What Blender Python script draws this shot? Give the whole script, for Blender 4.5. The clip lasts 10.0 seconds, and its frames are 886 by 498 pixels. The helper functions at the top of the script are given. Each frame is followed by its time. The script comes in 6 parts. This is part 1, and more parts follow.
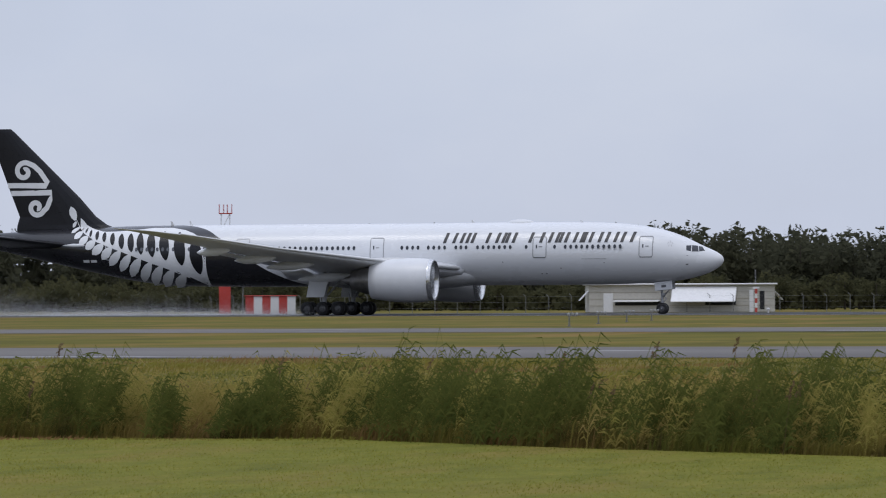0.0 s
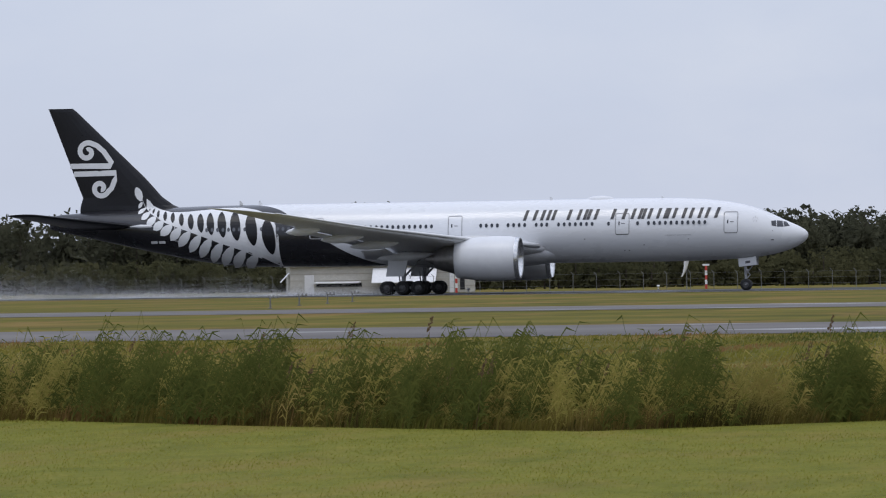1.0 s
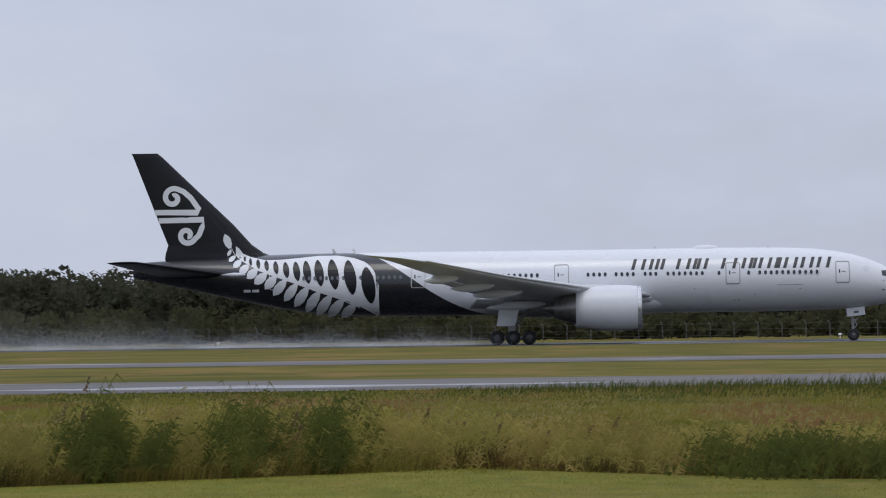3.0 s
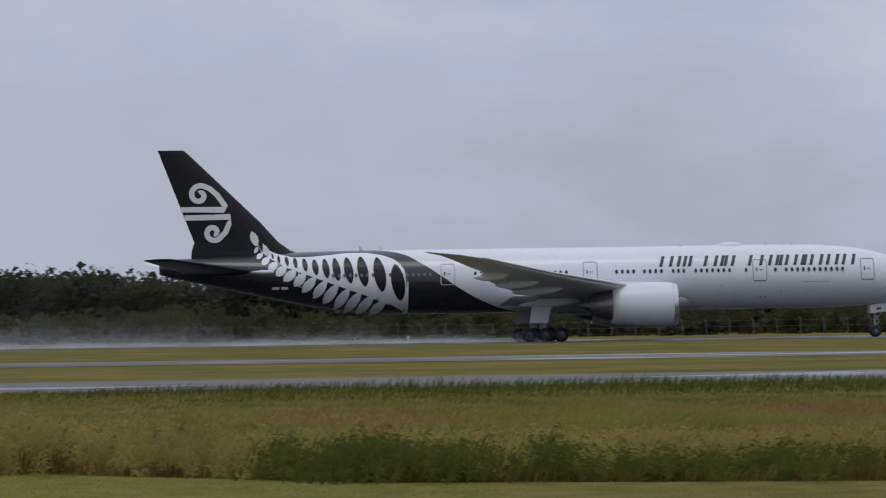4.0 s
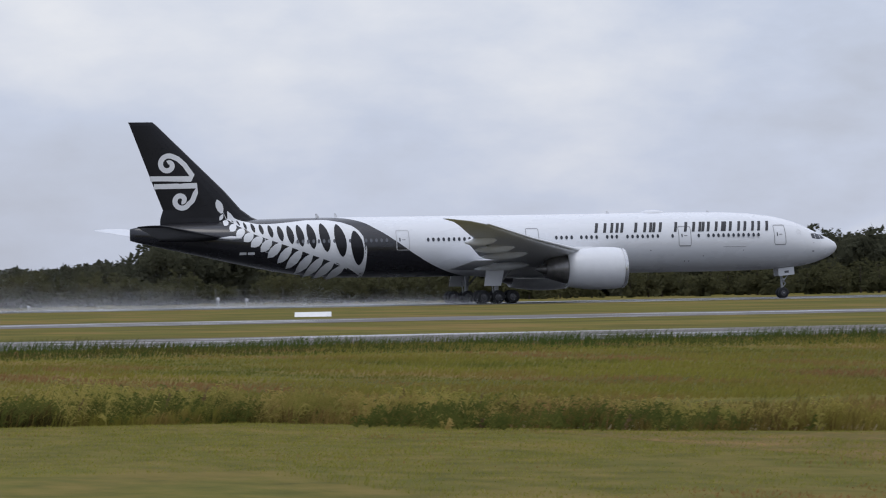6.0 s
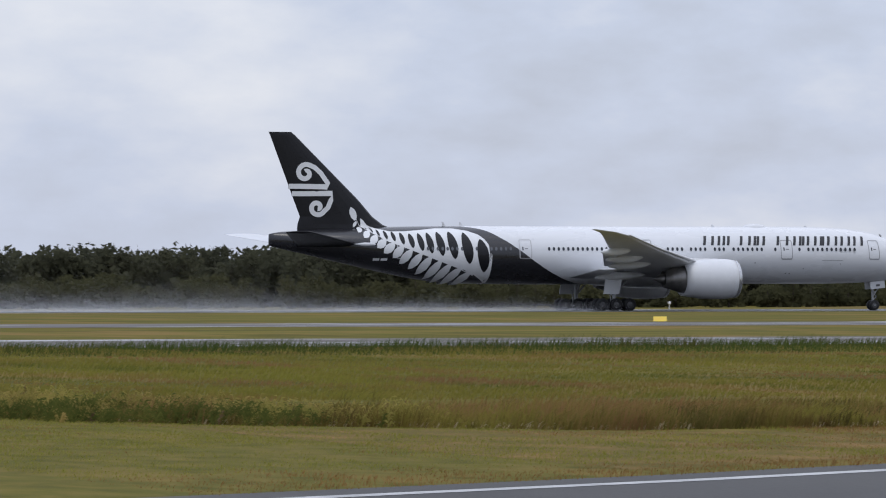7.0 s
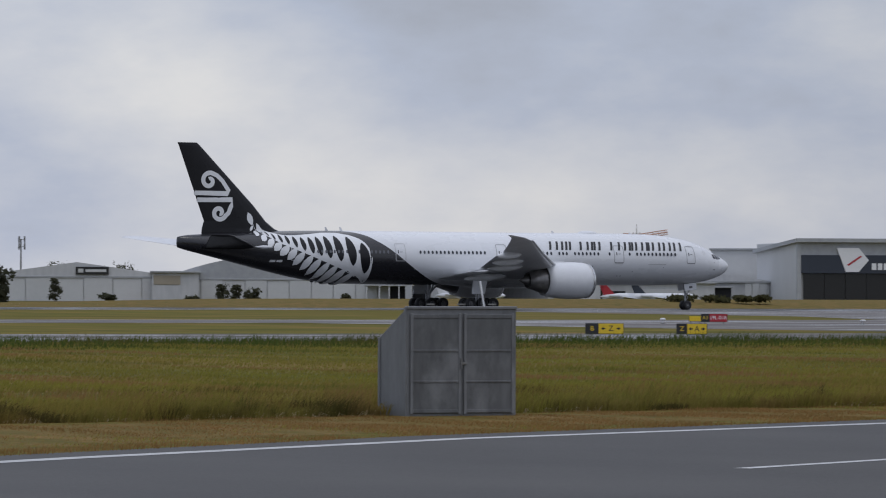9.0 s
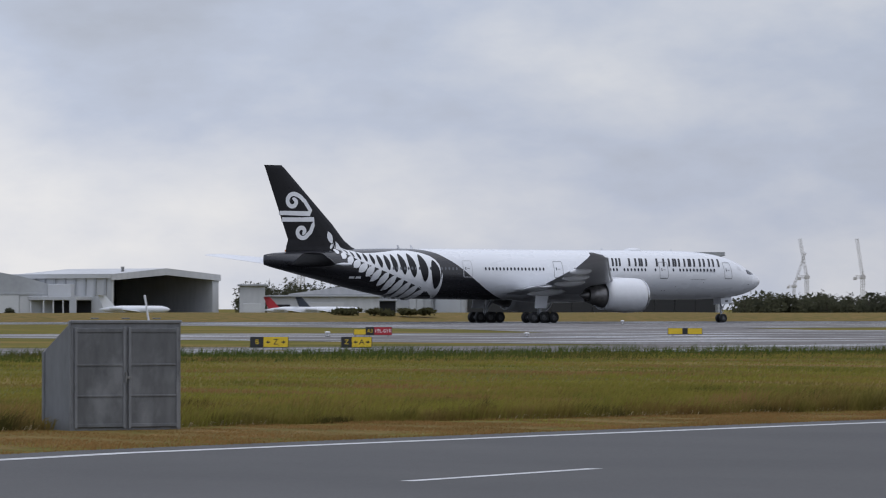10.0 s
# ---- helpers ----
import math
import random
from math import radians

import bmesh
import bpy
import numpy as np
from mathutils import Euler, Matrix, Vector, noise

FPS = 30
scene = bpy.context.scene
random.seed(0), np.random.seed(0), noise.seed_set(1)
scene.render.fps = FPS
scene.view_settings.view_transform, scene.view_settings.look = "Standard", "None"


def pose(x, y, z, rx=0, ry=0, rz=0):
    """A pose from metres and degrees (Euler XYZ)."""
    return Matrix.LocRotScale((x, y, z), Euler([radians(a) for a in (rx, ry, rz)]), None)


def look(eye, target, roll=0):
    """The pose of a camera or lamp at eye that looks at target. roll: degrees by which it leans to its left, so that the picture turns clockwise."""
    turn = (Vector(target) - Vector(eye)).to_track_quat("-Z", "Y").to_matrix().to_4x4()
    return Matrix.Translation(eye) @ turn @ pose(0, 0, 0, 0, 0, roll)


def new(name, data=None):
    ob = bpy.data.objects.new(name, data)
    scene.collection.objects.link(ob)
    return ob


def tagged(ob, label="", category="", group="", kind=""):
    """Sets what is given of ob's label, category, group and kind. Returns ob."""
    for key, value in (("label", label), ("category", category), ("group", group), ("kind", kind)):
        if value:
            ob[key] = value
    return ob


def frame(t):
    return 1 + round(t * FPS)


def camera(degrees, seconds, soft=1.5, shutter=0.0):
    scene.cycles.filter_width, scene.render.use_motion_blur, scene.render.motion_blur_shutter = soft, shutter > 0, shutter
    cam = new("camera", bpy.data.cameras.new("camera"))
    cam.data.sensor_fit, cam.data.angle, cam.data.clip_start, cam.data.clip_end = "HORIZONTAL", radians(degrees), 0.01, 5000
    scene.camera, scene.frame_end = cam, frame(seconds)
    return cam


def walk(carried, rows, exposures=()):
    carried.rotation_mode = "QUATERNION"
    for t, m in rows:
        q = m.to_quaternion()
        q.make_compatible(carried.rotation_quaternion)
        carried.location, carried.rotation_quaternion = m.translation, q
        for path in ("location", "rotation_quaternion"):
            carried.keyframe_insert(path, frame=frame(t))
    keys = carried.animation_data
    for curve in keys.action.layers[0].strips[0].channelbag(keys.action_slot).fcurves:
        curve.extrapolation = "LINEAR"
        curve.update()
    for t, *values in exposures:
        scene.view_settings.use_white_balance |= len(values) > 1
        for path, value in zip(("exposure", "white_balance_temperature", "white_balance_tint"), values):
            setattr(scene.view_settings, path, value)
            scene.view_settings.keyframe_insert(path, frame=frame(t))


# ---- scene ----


def stance(t, x, y, yaw, tilt, lean):
    """A row of the camera's walk: it stands 1.8 m over the grass, yaw to the right of north, tilt up."""
    return t, pose(x, y, 1.8, 90 + tilt, 0, -yaw) @ pose(0, 0, 0, 0, 0, lean)


cam = camera(10.34, 10.0, soft=1.1, shutter=0.1)
walk(cam, [
    stance(0.0, -0.35, 1.46, -13.385, 0.551, -0.25),
    stance(0.5, -0.00, -0.00, -11.423, 0.434, -0.62),
    stance(1.0, -0.00, -0.00, -9.891, 0.308, -0.81),
    stance(1.5, 0.13, -0.89, -8.53, 0.587, -0.55),
    stance(2.0, 0.10, -0.89, -6.225, 0.950, -0.46),
    stance(2.2, 0.08, -0.80, -5.185, 0.994, -0.48),
    stance(3.3, 0.00, 0.50, 0.105, 0.879, -0.71),
    stance(3.5, 0.01, 0.60, 0.935, 0.871, -0.64),
    stance(4.0, 0.05, 0.70, 3.82, 0.876, -0.84),
    stance(4.5, 0.18, 1.19, 8.6, 0.904, -0.46),
    stance(5.0, 0.42, 2.40, 9.92, 0.579, -0.65),
    stance(5.3, -0.07, -0.40, 10.49, 0.288, -0.93),
    stance(5.5, -0.77, -4.35, 11.998, 0.239, -1.11),
    stance(5.7, -1.24, -7.04, 13.619, 0.318, -1.16),
    stance(6.8, -3.24, -18.41, 18.459, 0.542, -0.16),
    stance(7.0, -3.24, -18.41, 19.313, 0.524, -0.07),
    stance(7.5, -3.24, -18.41, 22.323, 0.372, 0.07),
    stance(8.0, -3.24, -18.41, 25.173, 0.154, 0.12),
    stance(8.5, -3.24, -18.41, 28.286, 0.437, 0.47),
    stance(9.0, -3.24, -18.41, 31.027, 0.520, 0.22),
    stance(9.5, -3.24, -18.41, 32.901, 0.432, -0.02),
    stance(10.0, -3.24, -18.41, 34.950, 0.687, 0.04),
], exposures=[(0.0, 0.12), (0.5, 0.15), (1.0, 0.18), (1.5, 0.16), (2.0, -0.15), (3.5, 0.12), (4.0, -0.22), (4.5, 0.1), (5.0, 0.12), (5.5, 0.12), (7.0, 0.18), (7.5, -0.12), (8.0, 0.08), (8.5, 0.05), (9.0, -0.16), (9.5, -0.05), (10.0, 0.08)])

# ---- daylight: a high overcast ----
world = bpy.data.worlds.new("overcast")
scene.world = world
world.use_nodes = True
wn = world.node_tree.nodes
wl = world.node_tree.links
wn.clear()
out = wn.new("ShaderNodeOutputWorld")
sky = wn.new("ShaderNodeTexSky")
sky.sky_type = "NISHITA"
sky.sun_disc = False
sky.sun_elevation = radians(66)
sky.sun_rotation = radians(200)
bg_sky = wn.new("ShaderNodeBackground")
bg_sky.inputs["Strength"].default_value = 0.012
wl.new(sky.outputs[0], bg_sky.inputs["Color"])
coord = wn.new("ShaderNodeTexCoord")


def cloud_noise(scale, loc, size, detail, rough):
    m = wn.new("ShaderNodeMapping")
    m.inputs["Scale"].default_value = scale
    m.inputs["Location"].default_value = loc
    wl.new(coord.outputs["Generated"], m.inputs["Vector"])
    n = wn.new("ShaderNodeTexNoise")
    n.inputs["Scale"].default_value = size
    n.inputs["Detail"].default_value = detail
    n.inputs["Roughness"].default_value = rough
    wl.new(m.outputs[0], n.inputs["Vector"])
    return n.outputs["Fac"]


def wmath(op, a, b):
    n = wn.new("ShaderNodeMath")
    n.operation = op
    n.inputs[2].default_value = 0.49
    for i, v in enumerate((a, b)):
        if isinstance(v, (int, float)):
            n.inputs[i].default_value = v
        else:
            wl.new(v, n.inputs[i])
    return n.outputs[0]


banks = cloud_noise((1, 1, 2.2), (0.35, 0.1, 0.0), 8.0, 7.0, 0.55)
rolls = cloud_noise((1, 1, 2.6), (2.0, 0.7, 0.3), 2.3, 3.0, 0.5)
xyz = wn.new("ShaderNodeSeparateXYZ")
wl.new(coord.outputs["Generated"], xyz.inputs[0])
# cloud relief is strong towards the east (x) and faint in the north-west
east = wn.new("ShaderNodeMapRange")
east.inputs["From Min"].default_value = -0.15
east.inputs["From Max"].default_value = 0.35
east.inputs["To Min"].default_value = 0.14
east.inputs["To Max"].default_value = 1.0
wl.new(xyz.outputs["X"], east.inputs["Value"])
mix_n = wmath("ADD", wmath("MULTIPLY", banks, 0.65), wmath("MULTIPLY", rolls, 0.35))
relief = wmath("MULTIPLY", wmath("SUBTRACT", mix_n, 0.5), east.outputs[0])
tone = wmath("ADD", wmath("MULTIPLY", relief, 1.8), wmath("MULTIPLY_ADD", east.outputs[0], 0.07))
ramp = wn.new("ShaderNodeValToRGB")
ramp.color_ramp.elements[0].position = 0.26
ramp.color_ramp.elements[0].color = (0.315, 0.325, 0.375, 1)
ramp.color_ramp.elements[1].position = 0.76
ramp.color_ramp.elements[1].color = (0.74, 0.735, 0.755, 1)
mid = ramp.color_ramp.elements.new(0.5)
mid.color = (0.45, 0.495, 0.622, 1)
wl.new(tone, ramp.inputs["Fac"])
# an overcast sky is brighter overhead than at the horizon
zen = wn.new("ShaderNodeMapRange")
zen.inputs["From Min"].default_value = 0.10
zen.inputs["From Max"].default_value = 0.9
zen.inputs["To Min"].default_value = 1.0
zen.inputs["To Max"].default_value = 1.9
wl.new(xyz.outputs["Z"], zen.inputs["Value"])
# the cloud thickens and darkens towards the east
thick = wn.new("ShaderNodeMapRange")
thick.interpolation_type = "SMOOTHSTEP"
thick.inputs["From Min"].default_value = 0.40
thick.inputs["From Max"].default_value = 0.75
thick.inputs["To Min"].default_value = 1.0
thick.inputs["To Max"].default_value = 0.8
wl.new(xyz.outputs["X"], thick.inputs["Value"])
bg_cloud = wn.new("ShaderNodeBackground")
wl.new(ramp.outputs["Color"], bg_cloud.inputs["Color"])
wl.new(wmath("MULTIPLY", zen.outputs[0], thick.outputs[0]), bg_cloud.inputs["Strength"])
both = wn.new("ShaderNodeAddShader")
wl.new(bg_sky.outputs[0], both.inputs[0])
wl.new(bg_cloud.outputs[0], both.inputs[1])
wl.new(both.outputs[0], out.inputs["Surface"])

sun_data = bpy.data.lights.new("sun", "SUN")
sun_data.energy = 0.6
sun_data.angle = radians(25)
sun_data.color = (1.0, 0.96, 0.9)
sun = new("sun", sun_data)
sun.matrix_world = look((0, -14, 60), (6, 10, 0))


# ---- materials ----
def material(name, base, dark=None, rough=0.6, metal=0.0, scale=4.0, fine=40.0, bump=0.0, spread=0.5, stretch=(1, 1, 1), coat=0.0, extra=None, by_object=False, tones=None, island=0.65):
    """Two scales of noise between two colours, with grain in the gloss and the relief."""
    m = bpy.data.materials.new(name)
    m.use_nodes = True
    n, l = m.node_tree.nodes, m.node_tree.links
    b = n["Principled BSDF"]
    b.inputs["Metallic"].default_value = metal
    b.inputs["Coat Weight"].default_value = coat
    dark = dark or tuple(c * 0.82 for c in base)
    tc = n.new("ShaderNodeTexCoord")
    mp = n.new("ShaderNodeMapping")
    mp.inputs["Scale"].default_value = stretch
    l.new(tc.outputs["Object"], mp.inputs["Vector"])
    big, small = n.new("ShaderNodeTexNoise"), n.new("ShaderNodeTexNoise")
    for t, s, d in ((big, scale, 4.0), (small, fine, 3.0)):
        t.inputs["Scale"].default_value = s
        t.inputs["Detail"].default_value = d
        l.new(mp.outputs[0], t.inputs["Vector"])
    mixv = n.new("ShaderNodeMix")
    mixv.inputs["Factor"].default_value = 0.45
    l.new(big.outputs["Fac"], mixv.inputs["A"])
    l.new(small.outputs["Fac"], mixv.inputs["B"])
    rp = n.new("ShaderNodeValToRGB")
    rp.color_ramp.elements[0].position = 0.5 - spread * 0.3
    rp.color_ramp.elements[1].position = 0.5 + spread * 0.3
    rp.color_ramp.elements[0].color = (*dark, 1)
    rp.color_ramp.elements[1].color = (*base, 1)
    for i, c in enumerate(tones or ()):
        e = rp.color_ramp.elements.new(0.5 - spread * 0.3 + spread * 0.6 * (i + 1) / (len(tones) + 1))
        e.color = (*c, 1)
    l.new(mixv.outputs["Result"], rp.inputs["Fac"])
    col = rp.outputs["Color"]
    if extra or by_object:
        src = n.new("ShaderNodeObjectInfo").outputs["Random"] if by_object else n.new("ShaderNodeNewGeometry").outputs["Random Per Island"]
        er = n.new("ShaderNodeValToRGB")
        cols = extra or [tuple(c * 0.9 for c in base), base]
        while len(er.color_ramp.elements) < len(cols):
            er.color_ramp.elements.new(0.5)
        for i, c in enumerate(cols):
            er.color_ramp.elements[i].position = i / (len(cols) - 1)
            er.color_ramp.elements[i].color = (*c, 1)
        l.new(src, er.inputs["Fac"])
        mc = n.new("ShaderNodeMix")
        mc.data_type = "RGBA"
        mc.inputs["Factor"].default_value = island
        l.new(col, mc.inputs[6])
        l.new(er.outputs["Color"], mc.inputs[7])
        col = mc.outputs[2]
    l.new(col, b.inputs["Base Color"])
    rr = n.new("ShaderNodeMapRange")
    rr.inputs["To Min"].default_value = max(0.02, rough - 0.08)
    rr.inputs["To Max"].default_value = min(1.0, rough + 0.08)
    l.new(small.outputs["Fac"], rr.inputs["Value"])
    l.new(rr.outputs[0], b.inputs["Roughness"])
    if bump:
        bp = n.new("ShaderNodeBump")
        bp.inputs["Strength"].default_value = bump
        bp.inputs["Distance"].default_value = 0.02
        l.new(small.outputs["Fac"], bp.inputs["Height"])
        l.new(bp.outputs[0], b.inputs["Normal"])
    return m


def part(name, bm, mat, parent=None, label="", smooth=False):
    """Links a bmesh as one mesh object, under a thing or a part where one is given."""
    me = bpy.data.meshes.new(name)
    bm.normal_update()
    bm.to_mesh(me)
    bm.free()
    if smooth:
        for p in me.polygons:
            p.use_smooth = True
    me.materials.append(mat)
    ob = new(name, me)
    if parent:
        ob.parent = parent
    if label:
        ob["label"] = label
    return ob


def box(bm, lo, hi, bevel=0.0):
    """A box between two corners, its edges bevelled."""
    r = bmesh.ops.create_cube(bm, size=1.0)
    c = [(a + b) / 2 for a, b in zip(lo, hi)]
    s = [b - a for a, b in zip(lo, hi)]
    for v in r["verts"]:
        v.co = Vector((c[i] + v.co[i] * s[i] for i in range(3)))
    if bevel:
        es = list({e for v in r["verts"] for e in v.link_edges})
        bmesh.ops.bevel(bm, geom=es, offset=bevel, segments=1, affect="EDGES")
    return bm


def tube(bm, a, b, r0, r1=None, seg=10):
    """A tapered rod from a to b."""
    a, b = Vector(a), Vector(b)
    r1 = r0 if r1 is None else r1
    d = b - a
    q = d.to_track_quat("Z", "Y")
    res = bmesh.ops.create_cone(bm, cap_ends=True, segments=seg, radius1=r0, radius2=r1, depth=d.length)
    for v in res["verts"]:
        v.co = a + d / 2 + q @ v.co
    return bm


def lathe(bm, profile, seg=40, axis="X", at=(0, 0, 0), close=False):
    """Turns a profile of (along, radius) about an axis."""
    rings = []
    for s, r in profile:
        ring = []
        for k in range(seg):
            a = 2 * math.pi * k / seg
            u, w = r * math.cos(a), r * math.sin(a)
            co = (s, u, w) if axis == "X" else ((u, s, w) if axis == "Y" else (u, w, s))
            ring.append(bm.verts.new(Vector(at) + Vector(co)))
        rings.append(ring)
    for A, B in zip(rings, rings[1:]):
        for k in range(seg):
            bm.faces.new((A[k], A[(k + 1) % seg], B[(k + 1) % seg], B[k]))
    if close:
        bm.faces.new(rings[0])
        bm.faces.new(rings[-1][::-1])
    bmesh.ops.recalc_face_normals(bm, faces=bm.faces)
    return bm


def poly(bm, pts):
    return bm.faces.new([bm.verts.new(p) for p in pts])


def mesh_of(name, verts, faces, mat, parent=None, smooth=False):
    me = bpy.data.meshes.new(name)
    me.from_pydata(verts, [], faces)
    me.materials.append(mat)
    if smooth:
        for p in me.polygons:
            p.use_smooth = True
    ob = new(name, me)
    if parent:
        ob.parent = parent
    return ob


# ---- the airliner: nose at its origin, x forward, y to its port side, z up from the tarmac ----
WHITE = (0.67, 0.68, 0.695)
BLACK = (0.012, 0.012, 0.015)


def livery():
    """White paint, black aft of a slanting curve over the rear fuselage."""
    m = material("airliner_paint", WHITE, (0.63, 0.64, 0.655), rough=0.28, scale=0.12, fine=0.7, coat=0.3, stretch=(0.4, 1, 1), spread=1.0)
    n, l = m.node_tree.nodes, m.node_tree.links
    b = n["Principled BSDF"]
    white = b.inputs["Base Color"].links[0].from_socket
    tc = n.new("ShaderNodeTexCoord")
    s = n.new("ShaderNodeSeparateXYZ")
    l.new(tc.outputs["Object"], s.inputs[0])
    zr = n.new("ShaderNodeMapRange")
    zr.inputs["From Min"].default_value = 2.7
    zr.inputs["From Max"].default_value = 8.8
    l.new(s.outputs["Z"], zr.inputs["Value"])
    cv = n.new("ShaderNodeFloatCurve")
    cm = cv.mapping
    c = cm.curves[0]
    pts = [(2.7, -38.8), (3.08, -40.9), (3.8, -42.9), (4.87, -44.9), (6.3, -47.0), (7.48, -48.8), (8.45, -50.8), (8.8, -53.5)]
    while len(c.points) < len(pts):
        c.points.new(0.5, 0.5)
    for p, (z, x) in zip(c.points, pts):
        p.location = ((z - 2.7) / 6.1, (x + 56) / 18)
    cm.update()
    l.new(zr.outputs[0], cv.inputs["Value"])
    xm = n.new("ShaderNodeMapRange")
    xm.inputs["From Min"].default_value = -56
    xm.inputs["From Max"].default_value = -38
    xm.clamp = False
    l.new(s.outputs["X"], xm.inputs["Value"])
    lt = n.new("ShaderNodeMath")
    lt.operation = "LESS_THAN"
    l.new(xm.outputs[0], lt.inputs[0])
    l.new(cv.outputs[0], lt.inputs[1])
    mx = n.new("ShaderNodeMix")
    mx.data_type = "RGBA"
    l.new(lt.outputs[0], mx.inputs["Factor"])
    l.new(white, mx.inputs[6])
    mx.inputs[7].default_value = (*BLACK, 1)
    l.new(mx.outputs[2], b.inputs["Base Color"])
    return m


M_LIVERY = livery()
M_WHITE = material("white_paint", WHITE, (0.6, 0.61, 0.625), rough=0.35, scale=0.8, fine=12)
M_DECAL = material("white_livery_film", (0.74, 0.745, 0.75), (0.66, 0.67, 0.68), rough=0.4, scale=0.8, fine=10)
M_BLACKP = material("black_paint", BLACK, (0.008, 0.008, 0.01), rough=0.3, scale=0.8, fine=12)
M_BLACKP.node_tree.nodes["Principled BSDF"].inputs["Specular IOR Level"].default_value = 0.28
M_TITLE = material("dark_titles", (0.014, 0.015, 0.02), (0.01, 0.01, 0.014), rough=0.4)
M_GLASSD = material("dark_cabin_window", (0.03, 0.035, 0.045), (0.02, 0.022, 0.03), rough=0.12)
M_PANE = material("grey_cabin_window", (0.13, 0.135, 0.15), (0.09, 0.095, 0.105), rough=0.15)
M_GREYW = material("grey_wing_skin", (0.66, 0.675, 0.7), (0.54, 0.55, 0.57), rough=0.42, scale=0.5, fine=9, stretch=(1, 0.3, 1))
M_LIP = material("bare_metal", (0.7, 0.71, 0.72), (0.5, 0.51, 0.52), rough=0.25, metal=0.9)
M_TITAN = material("exhaust_metal", (0.28, 0.27, 0.26), (0.16, 0.155, 0.15), rough=0.4, metal=0.8, scale=2)
M_TYRE = material("tyre_rubber", (0.018, 0.018, 0.019), (0.01, 0.01, 0.01), rough=0.7, scale=6, bump=0.2)
M_RIM = material("wheel_rim", (0.16, 0.16, 0.165), (0.06, 0.06, 0.06), rough=0.4, metal=0.6, scale=7)
M_STRUT = material("gear_strut", (0.45, 0.46, 0.47), (0.2, 0.2, 0.21), rough=0.4, metal=0.3, scale=5)
M_SEAM = material("door_outline", (0.12, 0.125, 0.13), (0.08, 0.08, 0.085), rough=0.5)
M_SEAMG = material("door_outline_grey", (0.3, 0.305, 0.315), (0.23, 0.235, 0.24), rough=0.5)
M_SEAMW = material("door_outline_light", (0.5, 0.5, 0.51), (0.4, 0.4, 0.41), rough=0.5)

FUS = np.array([(0.0, 5.12, 5.08, 0.03), (-0.12, 5.42, 4.78, 0.36), (-0.45, 5.72, 4.45, 0.68), (-1.1, 6.08, 4.05, 1.1), (-2.0, 6.48, 3.7, 1.55),
                (-3.0, 6.98, 3.42, 1.95), (-4.2, 7.52, 3.2, 2.3), (-6.0, 8.08, 3.02, 2.68), (-8.5, 8.52, 2.9, 2.96), (-11.0, 8.72, 2.83, 3.07),
                (-14.0, 8.78, 2.82, 3.1), (-30.0, 8.78, 2.82, 3.1), (-50.0, 8.78, 2.82, 3.1), (-54.0, 8.77, 2.92, 3.08), (-58.0, 8.73, 3.4, 2.92),
                (-62.0, 8.63, 4.2, 2.55), (-66.0, 8.48, 5.1, 2.0), (-70.0, 8.25, 6.0, 1.1), (-72.6, 8.02, 6.6, 0.4), (-73.1, 7.9, 6.75, 0.16)])


def hull(x):
    """Crown height, keel height and half width of the fuselage at x, smoothly between the stations."""
    xs = -FUS[:, 0]
    k = int(np.clip(np.searchsorted(xs, -x) - 1, 0, len(xs) - 2))
    g = np.gradient(FUS[:, 1:], xs, axis=0)
    h = xs[k + 1] - xs[k]
    u = min(max((-x - xs[k]) / h, 0), 1)
    p0, p1, m0, m1 = FUS[k, 1:], FUS[k + 1, 1:], g[k] * h, g[k + 1] * h
    if k == 0:
        return p0 + (p1 - p0) * math.sqrt(u)
    return (2 * u**3 - 3 * u**2 + 1) * p0 + (u**3 - 2 * u**2 + u) * m0 + (3 * u**2 - 2 * u**3) * p1 + (u**3 - u**2) * m1


def side(x, z, sgn=-1, off=0.012):
    """A point on the hull's skin, off metres outside it."""
    zt, zb, w = hull(x)
    zc, hh = (zt + zb) / 2, max((zt - zb) / 2, 0.01)
    c = min(max((z - zc) / hh, -0.995), 0.995)
    y = w * math.sqrt(1 - c * c)
    nrm = Vector((0, y / (w * w), (z - zc) / (hh * hh))).normalized()
    return Vector((x, sgn * (y + off * nrm.y), z + off * nrm.z))


def skin_shape(bm, outline, sgn=-1, off=0.012, step=0.35, place=None):
    """A flat outline in (x, z) laid on the hull: cut into narrow upright strips that follow its curve."""
    f = poly(bm, [(x, 0, z) for x, z in outline])
    fs = [f]
    zs = [p[1] for p in outline]
    z = min(zs) + step
    while z < max(zs):
        geom = [g for g in bm.verts] + [g for g in bm.edges] + [g for g in bm.faces]
        bmesh.ops.bisect_plane(bm, geom=geom, plane_co=(0, 0, z), plane_no=(0, 0, 1))
        z += step
    for v in bm.verts:
        v.co = place(v.co.x, v.co.z, off) if place else side(v.co.x, v.co.z, sgn, off)
    for f in bm.faces:
        f.normal_update()
        if f.normal.y * sgn < 0:
            f.normal_flip()
    return bm


